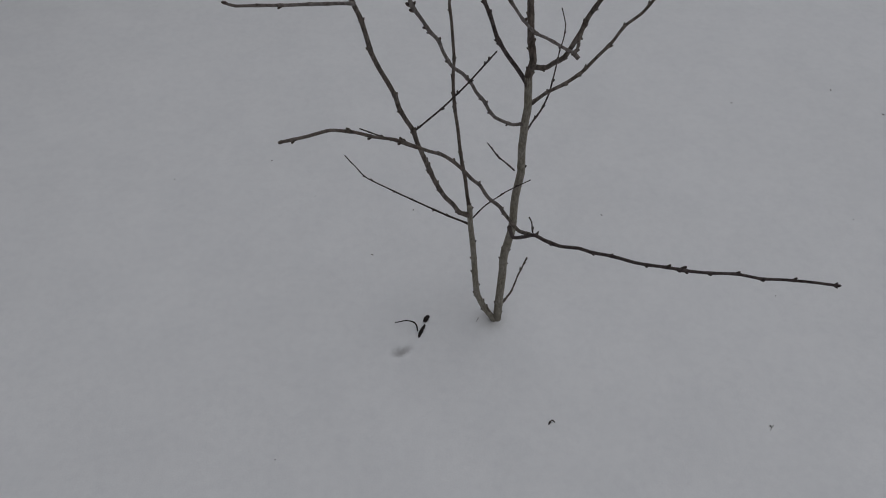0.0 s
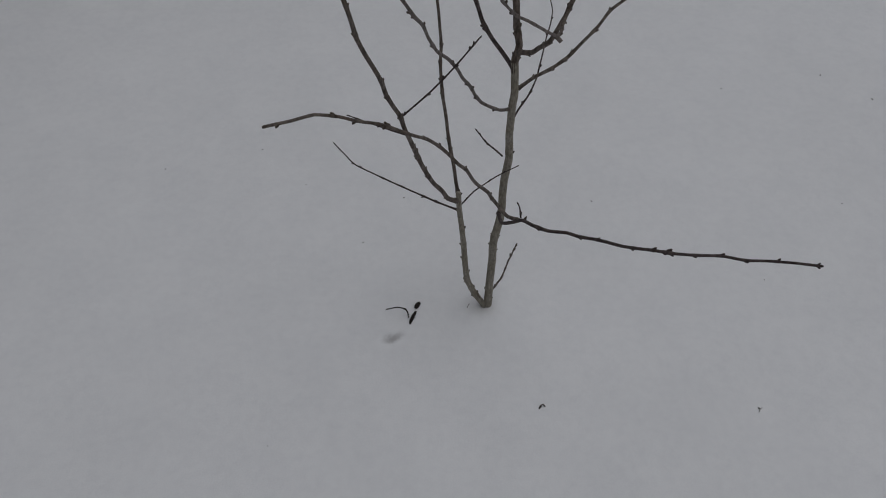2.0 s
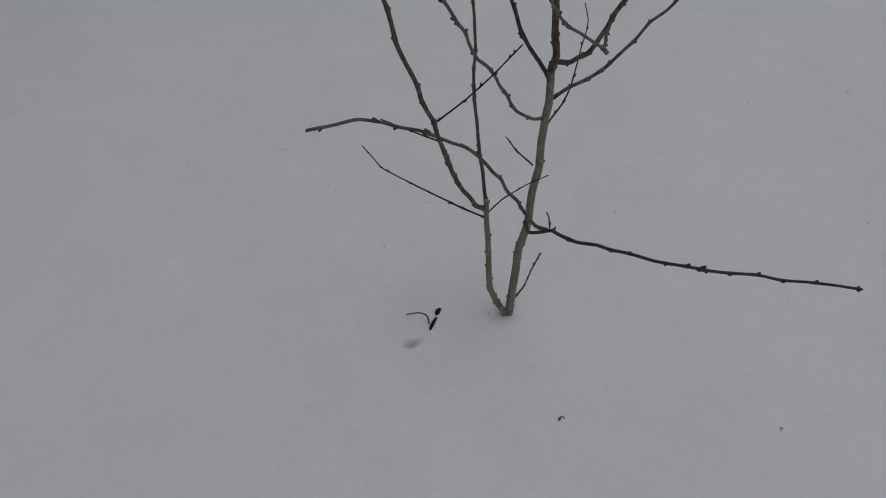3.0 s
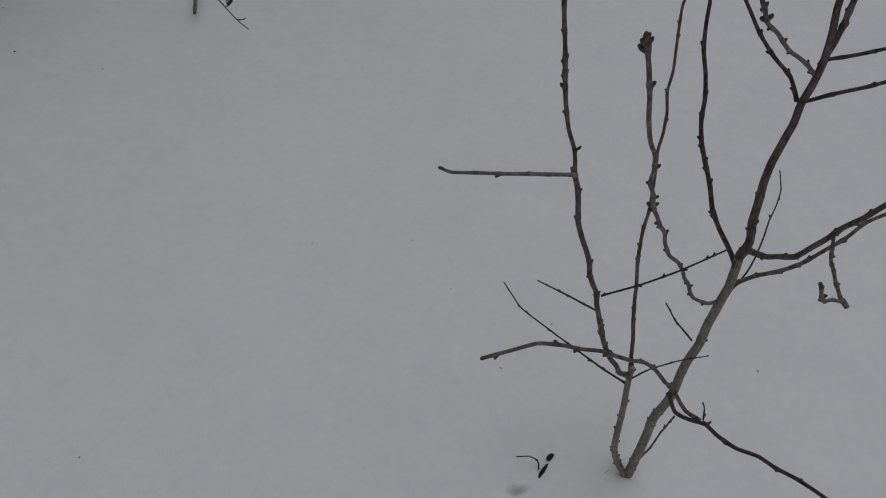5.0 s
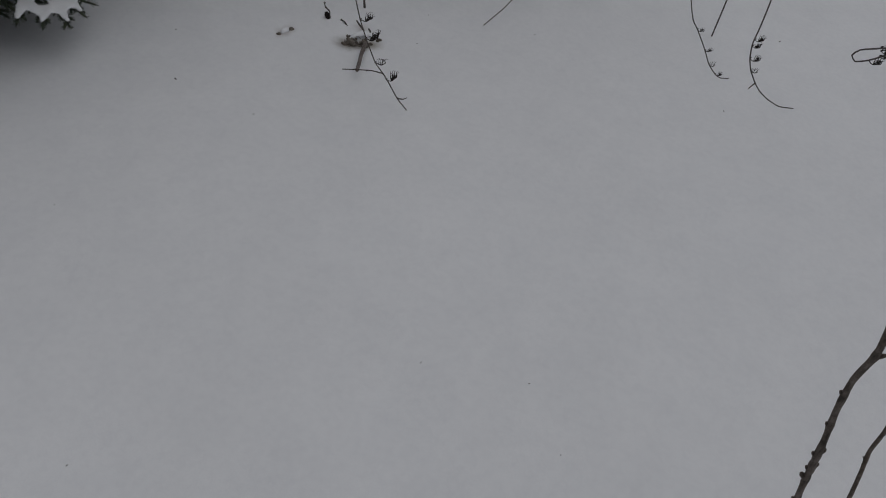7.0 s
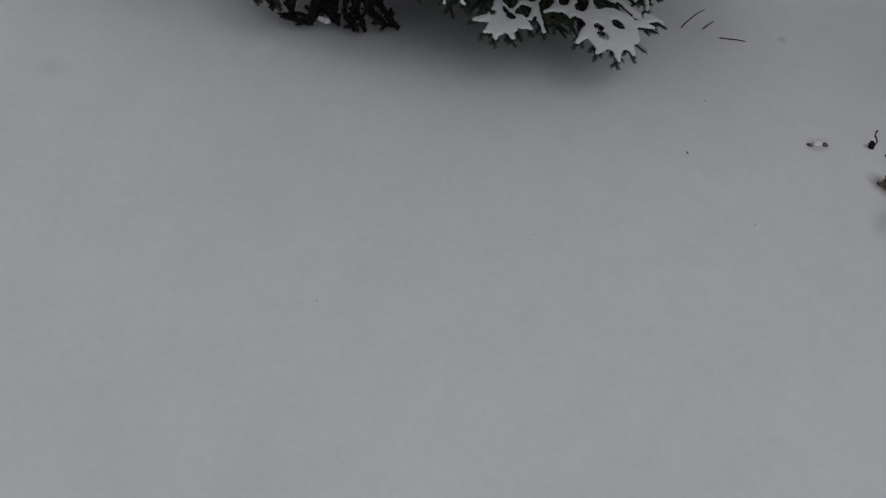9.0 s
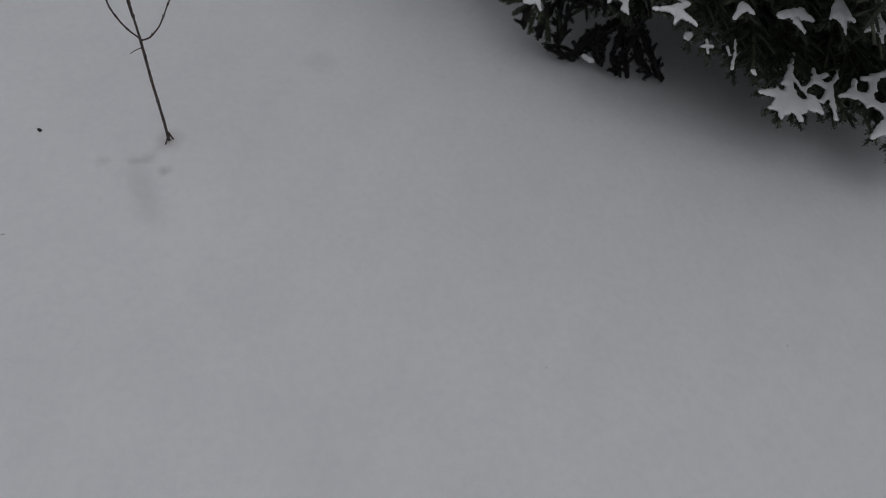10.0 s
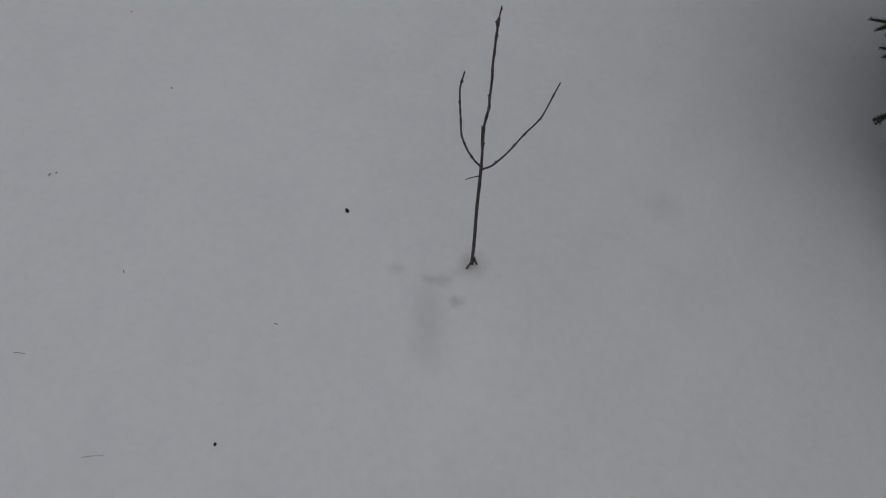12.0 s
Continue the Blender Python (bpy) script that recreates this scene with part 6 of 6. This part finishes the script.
SEED_DATA = clod_mesh("seed", 3, (0.0085, 0.0060, 0.0055), WEED_HUSK, 0.2)
lay("seed", SEED_DATA, -2.593, -0.343, 0.003, 0.9, 0.80, "small black oval seed lying on snow", "seed")
STONE_DATA = clod_mesh("stone", 5, (0.014, 0.012, 0.011), ROT_CROWN, 0.4)
lay("stone", STONE_DATA, -1.981, 2.731, 0.000, 0.4, 0.80, "small brown stone sunk in snow", "stone", "stones in the snow")
lay("stone", STONE_DATA, -1.996, 2.672, -0.005, 1.7, 0.95, "small brown stone sunk in snow", "stone", "stones in the snow")
lay("snow_lump", clod_mesh("snow_lump", 9, (0.011, 0.021, 0.011), BOUGH_SNOW, 0.25), -1.989, 2.702, 0.002, -0.15, 1.0, "small white lump of snow between two stones", "snow lump")
FLAKES = [clod_mesh("bark_flake", 11 + i, s, FLAKE, 0.5) for i, s in enumerate(((0.0055, 0.0022, 0.0016), (0.0040, 0.0030, 0.0016), (0.0075, 0.0018, 0.0016)))]
SPECKS = [(-0.271, 0.862, 0.45), (0.854, 1.035, 0.9), (-0.743, 1.711, 0.7), (-0.478, 1.820, 0.8), (-0.035, 1.656, 0.9), (0.511, 1.688, 0.8), (1.366, 2.381, 1.2), (1.256, 1.743, 0.8)]
SPECKS += [(-0.132, 1.475, 0.8), (-0.323, 1.683, 0.6), (0.956, 1.430, 0.6), (0.998, 2.268, 0.8), (1.511, 2.262, 1.3), (-0.972, 0.937, 0.9), (-1.734, 2.222, 0.9), (-2.067, 2.205, 1.6)]
SPECKS += [(-2.290, 2.437, 1.2), (-1.236, 1.020, 0.6), (-1.556, 2.976, 0.9), (-1.229, 3.380, 0.8), (-0.408, 3.400, 1.1), (-0.354, 4.129, 1.8), (-1.890, 1.547, 0.6), (-1.849, 0.906, 0.6)]
SPECKS += [(-1.920, 3.746, 1.8), (-1.637, 3.193, 0.8), (-2.413, -1.047, 1.0), (-2.424, -1.036, 0.8), (-2.802, -0.952, 1.1), (-2.236, -0.726, 0.8), (-2.934, 0.923, 0.4), (-3.041, -1.232, 1.0)]
for i, (x, y, size) in enumerate(SPECKS):
    lay("bark_flake", FLAKES[i % 3], x, y, 0.0012, i * 2.3, size * 0.65, "tiny dark bark flake lying on snow", "bark flake", "flakes on the snow")
lay("bud_scale", FLAKES[1], -1.955, -0.340, 0.001, 0.3, 1.0, "dark bud scale melted into snow", "bud scale")


def loose_twig(points, r0, r1, label, seed, buds=1, bark=YOUNG_BARK):
    x, y, _ = points[0]
    t = thing("fallen_twig", (x, y, 0.0), label, "twig", "twigs on the snow")
    limb("wood", t, [(a, b, ground_z(a, b) + c) for a, b, c in points], r0, r1, bark, buds, BUD_SMALL, seed, sides=6, step=0.006)


loose_twig([(0.335, 0.997, 0.000), (0.339, 1.004, 0.006), (0.344, 1.007, 0.007), (0.348, 1.005, 0.003)], 0.0016, 0.0012, "tiny curled black twig lying on snow", 351)
loose_twig([(-1.838, -0.560, -0.002), (-1.845, -0.545, 0.004), (-1.852, -0.530, 0.005), (-1.857, -0.518, 0.004)], 0.0005, 0.0004, "short pale twig lying on snow", 352, 0, PALE_TWIG)
loose_twig([(-1.978, -0.812, 0.0), (-1.981, -0.800, 0.003), (-1.984, -0.788, 0.002)], 0.0005, 0.0004, "short pale twig lying on snow", 353, 0, PALE_TWIG)
loose_twig([(-2.690, 2.605, 0.02), (-2.686, 2.613, 0.045), (-2.744, 2.710, 0.035), (-2.801, 2.805, 0.006)], 0.0022, 0.0016, "thin twig slanting out of the snow", 354, 2)
loose_twig([(-2.676, 2.706, 0.010), (-2.695, 2.745, 0.012), (-2.716, 2.785, 0.008)], 0.0022, 0.0016, "short twig lying on snow", 355)
loose_twig([(-2.622, 2.738, -0.002), (-2.607, 2.768, 0.002), (-2.594, 2.795, 0.004), (-2.583, 2.825, 0.002), (-2.574, 2.852, -0.002)], 0.0020, 0.0018, "dark twig half sunk in snow", 356, 3)
loose_twig([(-1.833, 2.899, -0.003), (-1.853, 2.905, 0.005), (-1.875, 2.912, 0.003)], 0.0028, 0.0024, "short brown twig lying on snow", 357)
loose_twig([(0.852, 1.024, -0.0005), (0.857, 1.033, 0.002), (0.863, 1.038, 0.0005)], 0.0007, 0.0005, "tiny pale twig lying on snow", 358, 0, PALE_TWIG)
loose_twig([(-2.244, -0.361, 0.0), (-2.245, -0.357, 0.001), (-2.244, -0.352, 0.0)], 0.0011, 0.0008, "short pale twig lying on snow", 359, 0, PALE_TWIG)
